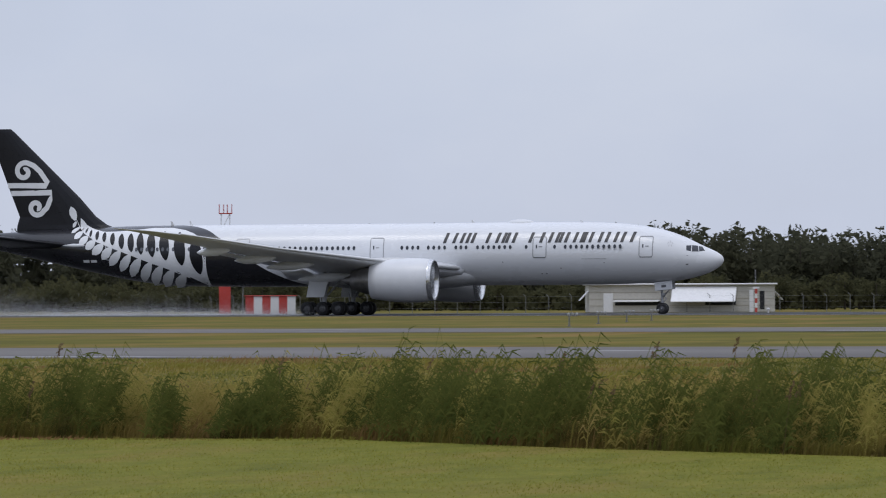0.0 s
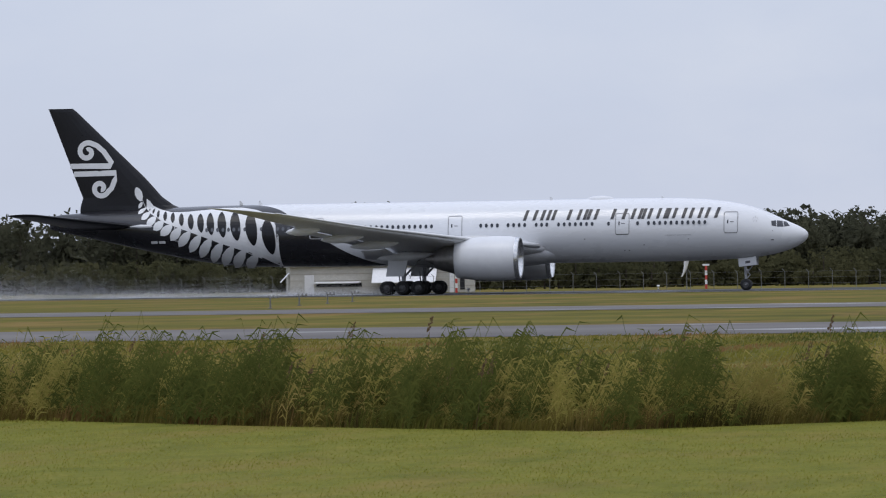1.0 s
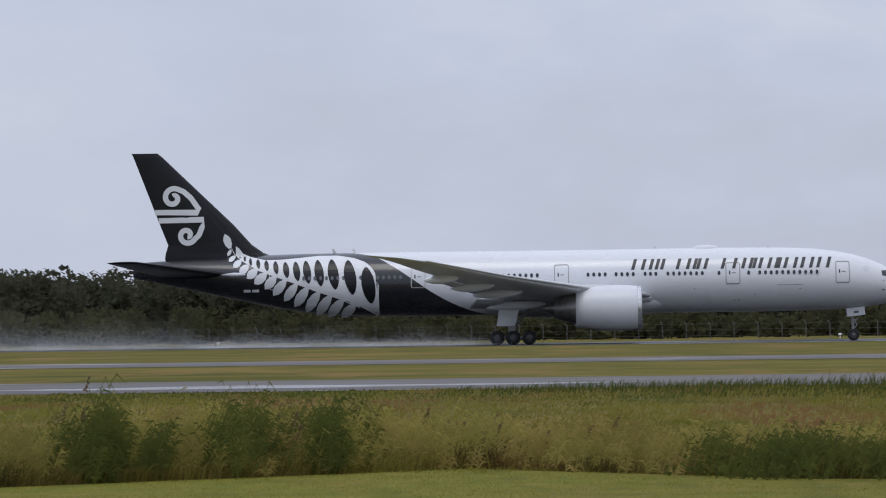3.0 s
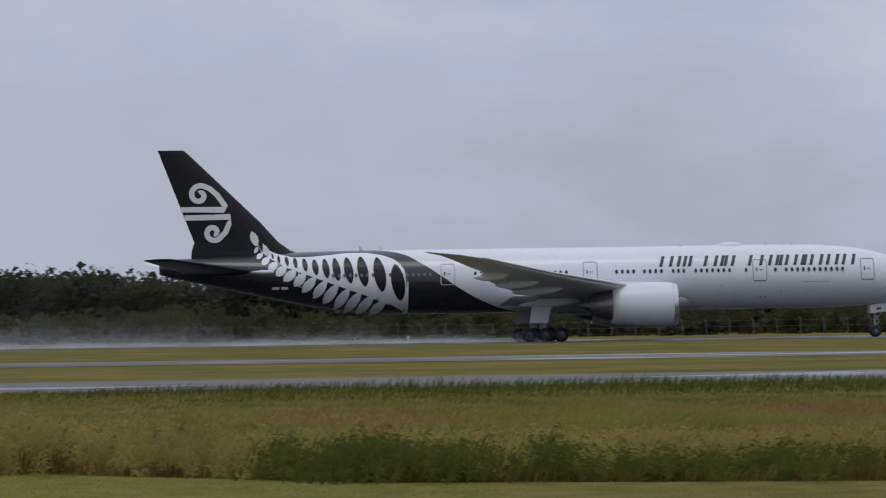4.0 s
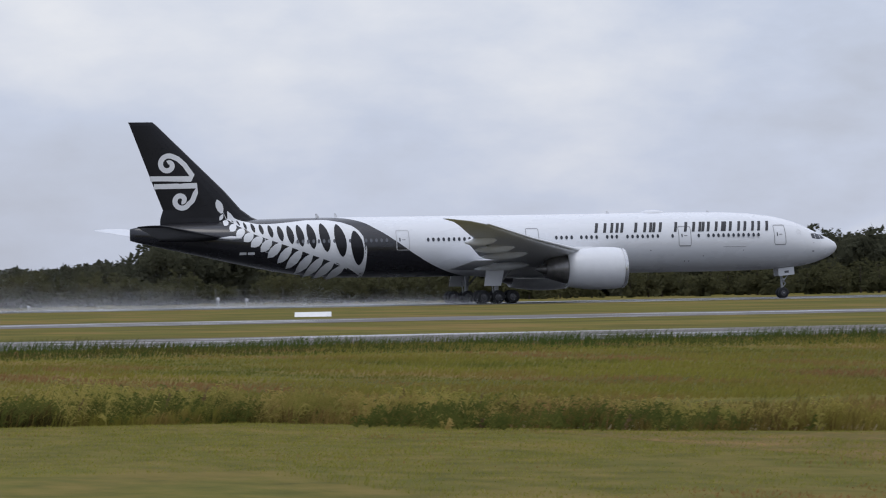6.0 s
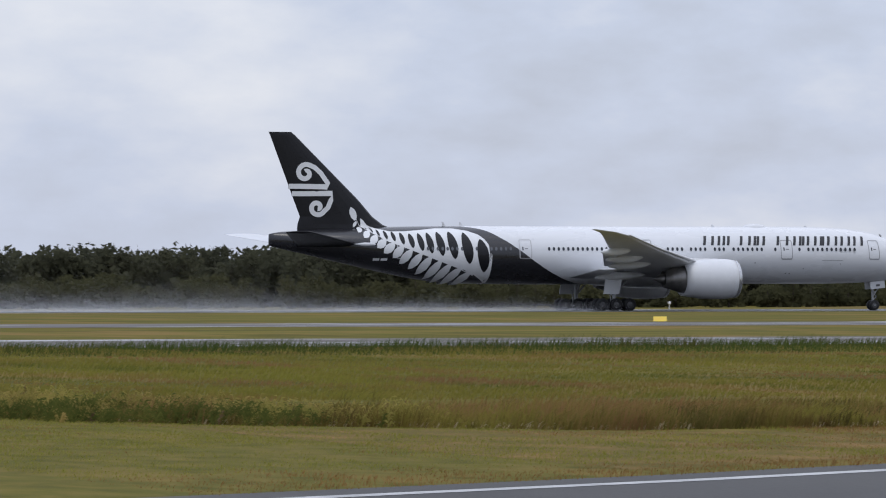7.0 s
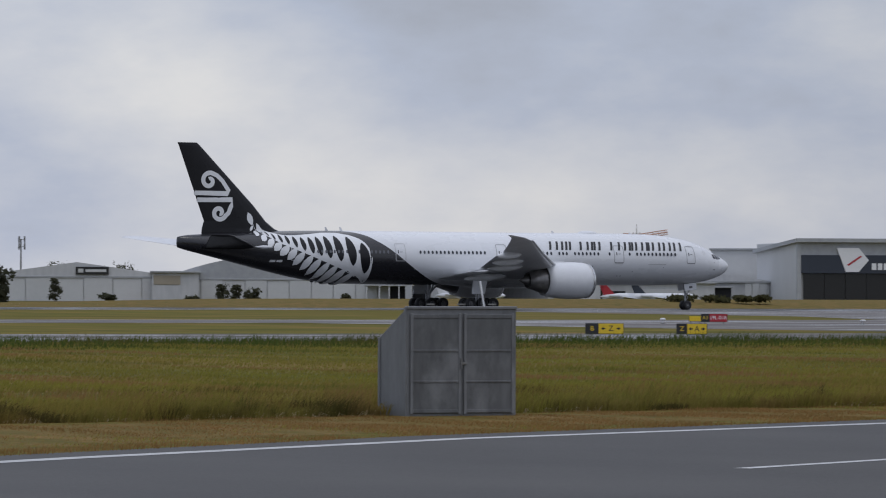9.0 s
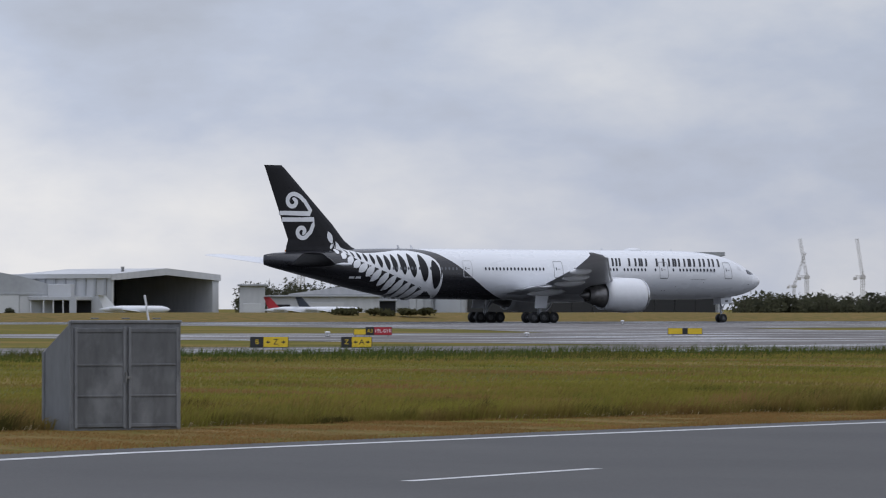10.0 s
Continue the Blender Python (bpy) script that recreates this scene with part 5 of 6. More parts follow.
def guidance_sign(az, r, w, h, panels, label):
    """A lit board on two short legs: panels of (width share, paint, words, ink)."""
    thing = tagged(new("guidance_sign"), label, "airport sign", group="taxiway signs")
    bm = bmesh.new()
    box(bm, (-w / 2, 0, 0.12), (w / 2, 0.18, 0.12 + h), 0.015)
    part("casing", bm, M_SIGNB, thing)
    x = -w / 2 + 0.02
    for share, paint, words, ink in panels:
        pw = share * (w - 0.04)
        bm = bmesh.new()
        box(bm, (x + 0.006, -0.012, 0.14), (x + pw - 0.006, 0.002, 0.1 + h), 0.002)
        p = part("face_panel", bm, paint, thing)
        if words.startswith("<"):
            writing(words[1:-1], h * 0.72, ink, thing, (x + pw / 2, -0.018, 0.12 + h / 2))
            for s in (-1, 1):
                bm = bmesh.new()
                cx, cz = x + pw / 2 + s * pw * 0.3, 0.12 + h / 2
                a = h * 0.16
                poly(bm, [(cx - s * a, -0.018, cz - a * 0.35), (cx, -0.018, cz - a * 0.35), (cx, -0.018, cz - a), (cx + s * a * 1.3, -0.018, cz), (cx, -0.018, cz + a), (cx, -0.018, cz + a * 0.35), (cx - s * a, -0.018, cz + a * 0.35)][::s])
                part("arrow", bm, ink, p)
        elif words:
            writing(words, h * 0.62, ink, thing, (x + pw / 2, -0.018, 0.12 + h / 2))
        x += pw
    for xx in (-w * 0.35, w * 0.35):
        bm = bmesh.new()
        tube(bm, (xx, 0.09, 0), (xx, 0.09, 0.14), 0.03, seg=8)
        part("leg", bm, M_POST, thing)
    thing.matrix_world = facing(az, r)


def bush(name, m, h, w, label, seed, mat=None, n=420, tall=False):
    """A shrub or small tree: short stem, dense crown of leaf clumps."""
    rng = np.random.default_rng(seed)
    thing = tagged(new(name), label, "tree" if tall else "bush", group="apron planting")
    bm = bmesh.new()
    tube(bm, (0, 0, 0), (0, 0, h * 0.6), 0.09, 0.04, 7)
    for k in range(4):
        a = k * 1.7
        tube(bm, (0, 0, h * (0.2 + 0.1 * k)), (w * 0.5 * math.cos(a), w * 0.5 * math.sin(a), h * (0.35 + 0.12 * k)), 0.04, 0.015, 5)
    part("trunk", bm, M_BARK, thing)
    v, f = [], []
    if tall:
        for u in (0.2, 0.4, 0.6, 0.8):
            crown(rng, v, f, (0, 0, h * u), w * (1.1 - 0.5 * u), w * (1.1 - 0.5 * u), h * 0.2, n // 3, 0.16)
    else:
        crown(rng, v, f, (0, 0, h * 0.5), w, w, h * 0.5, n, 0.2)
    mesh_of("crown", v, f, mat or M_LEAF, thing)
    thing.matrix_world = m


def shed_roof(bm, x0, x1, y0, y1, eave, ridge, n=14, arch=True):
    """A roof shell over a hangar, bowed or gabled across its front, closed at both ends."""
    A, B = [], []
    for i in range(n + 1):
        u = i / n
        x = x0 + (x1 - x0) * u
        z = eave + (ridge - eave) * (math.sin(math.pi * u) ** 0.8 if arch else 1 - abs(2 * u - 1))
        A.append(bm.verts.new((x, y0, z)))
        B.append(bm.verts.new((x, y1, z)))
    for i in range(n):
        bm.faces.new((A[i], A[i + 1], B[i + 1], B[i]))
    for L in (A, B):
        bm.faces.new(L)
    bm.faces.new((A[0], B[0], B[-1], A[-1]))
    bmesh.ops.recalc_face_normals(bm, faces=bm.faces)
    return bm


def closed_hangar(az, r, w, d, eave, ridge, doors, label, turn=0.0, sign=None, arch=True, open_span=None):
    """A hangar with a row of sliding door leaves across its front."""
    thing = tagged(new("hangar"), label, "hangar", group="hangars by the apron")
    bm = bmesh.new()
    box(bm, (-w / 2, 0.3, 0), (w / 2, d, eave), 0.05)
    part("wall", bm, M_HANGAR, thing)
    bm = bmesh.new()
    shed_roof(bm, -w / 2 - 0.4, w / 2 + 0.4, -0.1, d + 0.3, eave, ridge, 18, arch)
    part("roof", bm, M_HROOF if arch else M_HANGAR, thing)
    bm = bmesh.new()
    box(bm, (-w / 2 - 0.3, -0.25, eave - 0.35), (w / 2 + 0.3, 0.1, eave + 0.02), 0.03)
    part("door_track", bm, M_HROOF, thing)
    n, x0, x1 = doors
    for k in range(n):
        a = x0 + (x1 - x0) * k / n
        b = x0 + (x1 - x0) * (k + 1) / n
        bm = bmesh.new()
        y = -0.05 - 0.12 * (k % 2)
        box(bm, (a + 0.05, y, 0.05), (b - 0.05, y + 0.1, eave - 0.36), 0.02)
        part("door_leaf", bm, M_HDOOR, thing)
    if sign:
        sx, sw, sz, sh = sign
        bm = bmesh.new()
        box(bm, (sx - sw / 2, -0.5, sz), (sx + sw / 2, -0.3, sz + sh), 0.03)
        sg = part("sign_board", bm, M_SIGNB, thing, "dark sign board with pale bars")
        bm = bmesh.new()
        box(bm, (sx - sw * 0.43, -0.53, sz + sh * 0.25), (sx - sw * 0.27, -0.49, sz + sh * 0.75), 0.02)
        box(bm, (sx - sw * 0.2, -0.53, sz + sh * 0.32), (sx + sw * 0.42, -0.49, sz + sh * 0.66), 0.02)
        part("sign_bar", bm, M_HDOOR, sg)
    thing.matrix_world = facing(az, r, True, turn)
    return thing


def open_hangar():
    """A hangar with a wide dark opening under a shallow gable, its clad flank turned to the runway."""
    thing = tagged(new("hangar"), "pale grey hangar with a wide open dark front", "hangar", group="hangars by the apron")
    w, d, h, rg = 27.0, 30.0, 8.2, 9.4
    for lo, hi in (((-w / 2, 0, 0), (-w / 2 + 0.5, d, h)), ((w / 2 - 1.6, 0, 0), (w / 2, d, h)), ((-w / 2, d - 0.4, 0), (w / 2, d, h))):
        bm = bmesh.new()
        box(bm, lo, hi, 0.03)
        part("wall", bm, M_HANGAR, thing)
    bm = bmesh.new()
    shed_roof(bm, -w / 2 - 0.3, w / 2 + 0.3, 0.6, d + 0.3, h, rg, 2, False)
    part("roof", bm, M_HANGAR, thing)
    bm = bmesh.new()
    f = poly(bm, [(-w / 2 - 0.3, -0.3, h - 1.2), (0, -0.3, rg - 1.3), (w / 2 + 0.3, -0.3, h - 1.2), (w / 2 + 0.3, -0.3, h), (0, -0.3, rg), (-w / 2 - 0.3, -0.3, h)])
    r = bmesh.ops.extrude_face_region(bm, geom=[f])
    for v in r["geom"]:
        if isinstance(v, bmesh.types.BMVert):
            v.co.y += 0.8
    bmesh.ops.recalc_face_normals(bm, faces=bm.faces)
    part("front_fascia", bm, M_HANGAR, thing)
    # near-black floor and rear sheet paint in the shade inside the hangar
    bm = bmesh.new()
    box(bm, (-w / 2 + 0.5, 0.3, 0.01), (w / 2 - 1.6, d - 0.4, 0.05))
    part("shade_dark_floor", bm, M_DARK, thing)
    bm = bmesh.new()
    box(bm, (-w / 2 + 0.52, d - 0.5, 0.06), (w / 2 - 1.62, d - 0.42, h - 0.1))
    part("rear_shade_sheet", bm, M_DARK, thing, "near-black sheet on the rear wall for interior shade")
    # flank: cladding ribs, a low annex with posts, its shaded opening a near-black panel
    for k in range(9):
        bm = bmesh.new()
        box(bm, (-w / 2 - 0.25, 1.5 + 3.1 * k, 4.2), (-w / 2, 2.1 + 3.1 * k, h - 0.6), 0.02)
        part("cladding_rib", bm, M_HROOF, thing)
    bm = bmesh.new()
    box(bm, (-w / 2 - 4.0, 6, 3.2), (-w / 2, 26, 3.9), 0.05)
    box(bm, (-w / 2 - 4.0, 6, 0), (-w / 2 - 3.8, 8, 3.2), 0.03)
    box(bm, (-w / 2 - 4.0, 24, 0), (-w / 2 - 3.8, 26, 3.2), 0.03)
    part("annex", bm, M_HANGAR, thing)
    for y in (10, 13, 16, 20):
        bm = bmesh.new()
        tube(bm, (-w / 2 - 3.9, y, 0), (-w / 2 - 3.9, y, 3.2), 0.12, seg=8)
        part("annex_post", bm, M_SIGNW, thing)
    # dark panel on the wall: shade under the annex roof as colour
    bm = bmesh.new()
    box(bm, (-w / 2 - 0.1, 6.2, 0.02), (-w / 2 - 0.02, 25.8, 3.1))
    part("annex_shade_panel", bm, M_DARK, thing)
    bm = bmesh.new()
    box(bm, (-w / 2 - 1.3, 11, 3.9), (-w / 2 + 0.1, 18, 6.3), 0.05)
    part("roof_cabin", bm, M_HDOOR, thing)
    bm = bmesh.new()
    box(bm, (-w / 2 - 0.5, -0.2, h - 0.8), (-w / 2 + 0.02, d + 0.3, h + 0.1), 0.04)
    part("eaves_band", bm, M_HDOOR, thing)
    bm = bmesh.new()
    tube(bm, (-w / 2 + 6, 4, rg - 1), (-w / 2 + 6, 4, rg + 0.3), 0.3, seg=8)
    part("roof_vent", bm, M_POST, thing)
    thing.matrix_world = facing(31.71, 950, True, 40)


def big_hangar():
    """The largest hangar: a navy front with a name band, and a pale side wall."""
    thing = tagged(new("hangar"), "large hangar with dark blue front and pale side wall", "hangar", group="hangars by the apron")
    w, d, h = 52.0, 40.0, 12.6
    bm = bmesh.new()
    box(bm, (-w / 2, 0.6, 0), (w / 2, d, h - 0.5), 0.05)
    part("wall", bm, M_HDOOR, thing)
    bm = bmesh.new()
    vs = [(-w / 2 - 0.8, -0.8, h - 0.5), (w / 2 + 0.8, -0.8, h - 0.5), (w / 2 + 0.8, d + 0.6, h - 2.4), (-w / 2 - 0.8, d + 0.6, h - 2.4)]
    f = poly(bm, vs)
    r = bmesh.ops.extrude_face_region(bm, geom=[f])
    for v in r["geom"]:
        if isinstance(v, bmesh.types.BMVert):
            v.co.z += 0.75
    bmesh.ops.recalc_face_normals(bm, faces=bm.faces)
    part("roof", bm, M_HROOF, thing, "grey oversailing roof")
    bm = bmesh.new()
    box(bm, (-w / 2 + 0.3, 0.2, h - 3.1), (w / 2 - 0.3, 0.6, h - 0.5), 0.03)
    part("upper_front", bm, M_HROOF, thing)
    bm = bmesh.new()
    box(bm, (-w / 2 + 0.3, -0.2, h - 6.6), (w / 2 - 0.3, 0.4, h - 3.0), 0.03)
    band = part("name_band", bm, M_NAVY, thing, "dark blue band with white bars")
    for k in range(12):
        a = -w / 2 + 0.8 + (w - 1.6) * k / 12
        bm = bmesh.new()
        box(bm, (a + 0.04, 0.1 + 0.12 * (k % 2), 0.05), (a + (w - 1.6) / 12 - 0.04, 0.5 + 0.05 * (k % 2), h - 6.65), 0.03)
        part("door_leaf", bm, M_SIGNB, thing)
    for s in (-1, 1):
        bm = bmesh.new()
        box(bm, (s * (w / 2) - 0.5, -0.1, 0), (s * (w / 2) + 0.3, 0.8, h - 0.5), 0.04)
        part("corner_column", bm, M_HROOF, thing)
    # plain shapes where the name stands: a pale five-sided panel and bars
    bm = bmesh.new()
    f = poly(bm, [(-18.6, -0.26, h - 1.6), (-14.2, -0.26, h - 1.6), (-12.2, -0.26, h - 4.0), (-14.2, -0.26, h - 6.3), (-16.8, -0.26, h - 6.3)])
    r = bmesh.ops.extrude_face_region(bm, geom=[f])
    for v in r["geom"]:
        if isinstance(v, bmesh.types.BMVert):
            v.co.y += 0.5
    bmesh.ops.recalc_face_normals(bm, faces=bm.faces)
    pn = part("emblem_panel", bm, M_SIGNW, thing, "pale five-sided panel with a red bar")
    bm = bmesh.new()
    poly(bm, [(-16.6, -0.29, h - 4.9), (-16.2, -0.29, h - 5.1), (-13.6, -0.29, h - 3.3), (-13.9, -0.29, h - 3.1)])
    part("emblem_bar", bm, M_RED, pn)
    for x0, bw, bh in ((-11.6, 0.9, 1.3), (-10.4, 0.9, 1.3), (-9.2, 0.8, 1.3), (-8.1, 0.5, 1.8), (-7.3, 0.5, 1.3), (-6.5, 0.9, 1.3), (-5.3, 0.25, 2.0), (-4.8, 0.25, 1.9), (-4.3, 0.9, 1.3)):
        bm = bmesh.new()
        box(bm, (x0, -0.24, h - 5.9), (x0 + bw, -0.19, h - 5.9 + bh), 0.02)
        part("name_bar", bm, M_SIGNW, band)
    thing.matrix_world = facing(36.7, 965, True, 14)


def small_jet(az, r, ln, turn, tail, label, z=0.0):
    """A parked business jet: tube hull, low wing, tall tail with a top plane."""
    thing = tagged(new("parked_jet"), label, "aircraft", group="parked jets")
    hr = ln * 0.055
    bm = bmesh.new()
    lathe(bm, [(ln / 2, 0.02), (ln * 0.46, hr * 0.55), (ln * 0.38, hr * 0.95), (ln * 0.1, hr), (-ln * 0.2, hr), (-ln * 0.4, hr * 0.6), (-ln / 2, 0.08)], 20, "X", (0, 0, hr * 2.0), close=True)
    part("hull", bm, M_WHITE, thing, smooth=True)
    for s in (-1, 1):
        bm = bmesh.new()
        wing(bm, [(s * hr * 0.6, ln * 0.08, ln * 0.2, hr * 1.4, 0.1), (s * ln * 0.42, -ln * 0.12, ln * 0.06, hr * 1.9, 0.08)], 6)
        part("wing", bm, M_WHITE, thing)
        bm = bmesh.new()
        lathe(bm, [(-ln * 0.18, hr * 0.4), (-ln * 0.24, hr * 0.5), (-ln * 0.36, hr * 0.3)], 14, "X", (0, s * hr * 1.4, hr * 2.3), close=True)
        part("engine", bm, M_WHITE, thing, smooth=True)
        bm = bmesh.new()
        tube(bm, (-ln * 0.03, s * hr, 0), (-ln * 0.03, s * hr, hr * 1.4), hr * 0.2, seg=8)
        part("gear_leg", bm, M_STRUT, thing)
        bm = bmesh.new()
        wing(bm, [(s * 0.05, -ln * 0.43, ln * 0.09, hr * 5.6, 0.08), (s * ln * 0.15, -ln * 0.48, ln * 0.05, hr * 5.7, 0.08)], 5)
        part("tailplane", bm, tail, thing)
    bm = bmesh.new()
    f = poly(bm, [(-ln * 0.27, -0.1, hr * 2.6), (-ln * 0.45, -0.1, hr * 2.4), (-ln * 0.52, -0.08, hr * 5.6), (-ln * 0.42, -0.08, hr * 5.6)])
    rr = bmesh.ops.extrude_face_region(bm, geom=[f])
    for v in rr["geom"]:
        if isinstance(v, bmesh.types.BMVert):
            v.co.y += 0.2
    bmesh.ops.recalc_face_normals(bm, faces=bm.faces)
    part("tail_fin", bm, tail, thing)
    bm = bmesh.new()
    tube(bm, (ln * 0.36, 0, 0), (ln * 0.36, 0, hr * 1.3), hr * 0.18, seg=8)
    part("nose_leg", bm, M_STRUT, thing)
    thing.matrix_world = facing(az, r, True, turn, z)


def low_building(az, r, w, d, h, mat, label, turn=0.0, openings=()):
    thing = tagged(new("apron_building"), label, "building", group="apron buildings")
    bm = bmesh.new()
    box(bm, (-w / 2, 0.2, 0), (w / 2, d, h), 0.05)
    part("wall", bm, mat, thing)
    bm = bmesh.new()
    box(bm, (-w / 2 - 0.4, -0.4, h), (w / 2 + 0.4, d + 0.3, h + 0.35), 0.05)
    part("roof", bm, M_HROOF, thing)
    for x0, x1, z0, z1, m in openings:
        bm = bmesh.new()
        box(bm, (x0, 0.1, z0), (x1, 0.24, z1), 0.02)
        part("door" if z0 < 0.3 else "panel", bm, m, thing)
    thing.matrix_world = facing(az, r, True, turn)


def lattice(bm, a, b, w, n):
    """A square lattice boom from a to b."""
    a, b = Vector(a), Vector(b)
    d = (b - a).normalized()
    u = d.orthogonal().normalized() * w / 2
    v = d.cross(u).normalized() * w / 2
    cs = [u + v, u - v, -u - v, v - u]
    for c in cs:
        tube(bm, a + c, b + c, w * 0.09, seg=4)
    for k in range(n):
        p, q = a + (b - a) * k / n, a + (b - a) * (k + 1) / n
        for i in range(4):
            tube(bm, p + cs[i], q + cs[(i + 1) % 4], w * 0.06, seg=3)
    return bm


def tower_crane(az, r, h, jib, lift, label, paint, turn=0.0):
    thing = tagged(new("tower_crane"), label, "crane", group="far cranes")
    bm = bmesh.new()
    lattice(bm, (0, 0, 0), (0, 0, h), h * 0.07, 14)
    part("mast", bm, M_CRANE, thing)
    bm = bmesh.new()
    lattice(bm, (0, 0, h * 0.93), (jib * math.cos(lift), 0, h * 0.93 + jib * math.sin(lift)), h * 0.05, 12)
    part("jib", bm, paint, thing)
    bm = bmesh.new()
    lattice(bm, (0, 0, h * 0.93), (-h * 0.2, 0, h * 0.95), h * 0.05, 4)
    box(bm, (-h * 0.24, -0.6, h * 0.86), (-h * 0.15, 0.6, h * 0.94), 0.05)
    part("counter_jib", bm, paint, thing)
    bm = bmesh.new()
    box(bm, (-0.7, -0.7, h * 0.9), (0.9, 0.7, h * 0.97), 0.05)
    tube(bm, (0, 0, h * 0.95), (0, 0, h * 1.12), 0.25, 0.08, 6)
    part("cab", bm, M_CRANE, thing)
    thing.matrix_world = facing(az, r, True, turn)


def substation():
    """A low cream building behind the runway, with propped awnings over its openings."""
    thing = tagged(new("airfield_hut"), "low cream airfield building with white propped awnings", "building")
    w, d, h = 19.4, 8.0, 2.85
    bm = bmesh.new()
    box(bm, (-w / 2, 0.15, 0), (w / 2, d, h), 0.05)
    part("wall", bm, M_CREAM, thing)
    bm = bmesh.new()
    box(bm, (-w / 2 - 0.25, -0.25, h), (w / 2 + 0.25, d + 0.2, h + 0.17), 0.04)
    part("roof", bm, M_SIGNW, thing, "white flat roof edge")
    # panels set on the solid wall, near-black for the openings' shade
    for x0, x1, z0, z1 in ((-7.0, -2.2, 0.75, 1.15), (2.4, 5.6, 0.75, 1.3), (8.1, 8.6, 0.3, 2.2)):
        bm = bmesh.new()
        box(bm, (x0, 0.1, z0), (x1, 0.17, z1), 0.01)
        part("opening", bm, M_DARK, thing, "near-black panel for a shaded opening")
    for x0, x1, zt, zb, out in ((-1.0, 5.7, 2.65, 1.15, 1.4), (-7.0, -2.3, 1.3, 1.18, 0.5)):
        bm = bmesh.new()
        f = poly(bm, [(x0, 0.05, zt), (x1, 0.05, zt), (x1 - 0.3, -out, zb), (x0 - 0.3, -out, zb)])
        r = bmesh.ops.extrude_face_region(bm, geom=[f])
        for v in r["geom"]:
            if isinstance(v, bmesh.types.BMVert):
                v.co.z -= 0.08
        bmesh.ops.recalc_face_normals(bm, faces=bm.faces)
        part("awning", bm, M_SIGNW, thing, "white propped awning")
    for s in (-1, 1):
        bm = bmesh.new()
        f = poly(bm, [(s * w / 2, 1.0, 2.2), (s * w / 2, 3.5, 2.2), (s * (w / 2 + 0.9), 3.5, 1.25), (s * (w / 2 + 0.9), 1.0, 1.25)])
        r = bmesh.ops.extrude_face_region(bm, geom=[f])
        for v in r["geom"]:
            if isinstance(v, bmesh.types.BMVert):
                v.co.z += 0.08
        bmesh.ops.recalc_face_normals(bm, faces=bm.faces)
        part("awning", bm, M_SIGNW, thing, "white propped awning")
    bm = bmesh.new()
    box(bm, (-8.2, 0.08, 0.02), (-7.2, 0.17, 2.0), 0.02)
    part("door", bm, M_SIGNW, thing, "white door")
    bm = bmesh.new()
    box(bm, (7.0, -0.05, 0.0), (7.45, 0.16, 2.3), 0.02)
    part("cable_riser", bm, M_SIGNW, thing)
    bm = bmesh.new()
    tube(bm, (8.0, 4, h), (8.0, 4, h + 1.6), 0.05, seg=6)
    part("aerial", bm, M_POST, thing)
    bm = bmesh.new()
    for z in (0.7, 1.4, 2.1):
        box(bm, (-w / 2 - 0.01, 0.12, z), (w / 2 + 0.01, 0.16, z + 0.03))
    part("wall_joint", bm, M_BEIGE, thing)
    thing.matrix_world = facing(-10.6, 512, False, 4)


def glide_mast():
    """A red and white lattice mast and its striped hut."""
    thing = tagged(new("radio_mast"), "red and white radio mast behind the runway", "mast")
    for k in range(6):
        bm = bmesh.new()
        z = 1.75 * k
        for x in (-0.45, 0.45):
            for y in (-0.45, 0.45):
                tube(bm, (x, y, z), (x, y, z + 1.75), 0.06, seg=6)
        for s in (-1, 1):
            tube(bm, (-0.45, s * 0.45, z), (0.45, s * 0.45, z + 1.75), 0.04, seg=5)
            tube(bm, (s * 0.45, -0.45, z), (s * 0.45, 0.45, z + 1.75), 0.04, seg=5)
        part("mast_section", bm, M_REDW if k % 2 == 0 else M_SIGNW, thing, "red section" if k % 2 == 0 else "white section")
    bm = bmesh.new()
    box(bm, (-0.7, -0.7, 10.5), (0.7, 0.7, 10.6), 0.02)
    for x in (-0.65, -0.2, 0.2, 0.65):
        tube(bm, (x, -0.65, 10.6), (x, -0.65, 11.5), 0.05, seg=5)
        tube(bm, (x, 0.65, 10.6), (x, 0.65, 11.5), 0.05, seg=5)
    part("platform", bm, M_REDW, thing)
    bm = bmesh.new()
    box(bm, (-0.7, -0.75, 0), (0.5, -0.5, 2.9), 0.03)
    part("aerial_panel", bm, M_REDW, thing)
    thing.matrix_world = facing(-15.92, 515, False)
    hut = tagged(new("striped_hut"), "small hut painted in red and white stripes", "hut")
    for k in range(6):
        bm = bmesh.new()
        box(bm, (-2.6 + 0.87 * k, 0, 0), (-2.6 + 0.87 * (k + 1), 2.4, 1.85), 0.02)
        part("stripe_panel", bm, M_REDW if k % 2 == 0 else M_SIGNW, hut, "red panel" if k % 2 == 0 else "white panel")
    bm = bmesh.new()
    box(bm, (-2.75, -0.1, 1.85), (2.75, 2.5, 1.95), 0.03)
    part("roof", bm, M_REDW, hut)
    hut.matrix_world = facing(-15.4, 512, False)
    pole = tagged(new("pole"), "slim grey steel pole beside the striped hut", "pole")
    bm = bmesh.new()
    tube(bm, (0, 0, 0), (0, 0, 3.1), 0.07, 0.05, 8)
    part("shaft", bm, M_POST, pole)
    pole.matrix_world = facing(-15.72, 511, False)


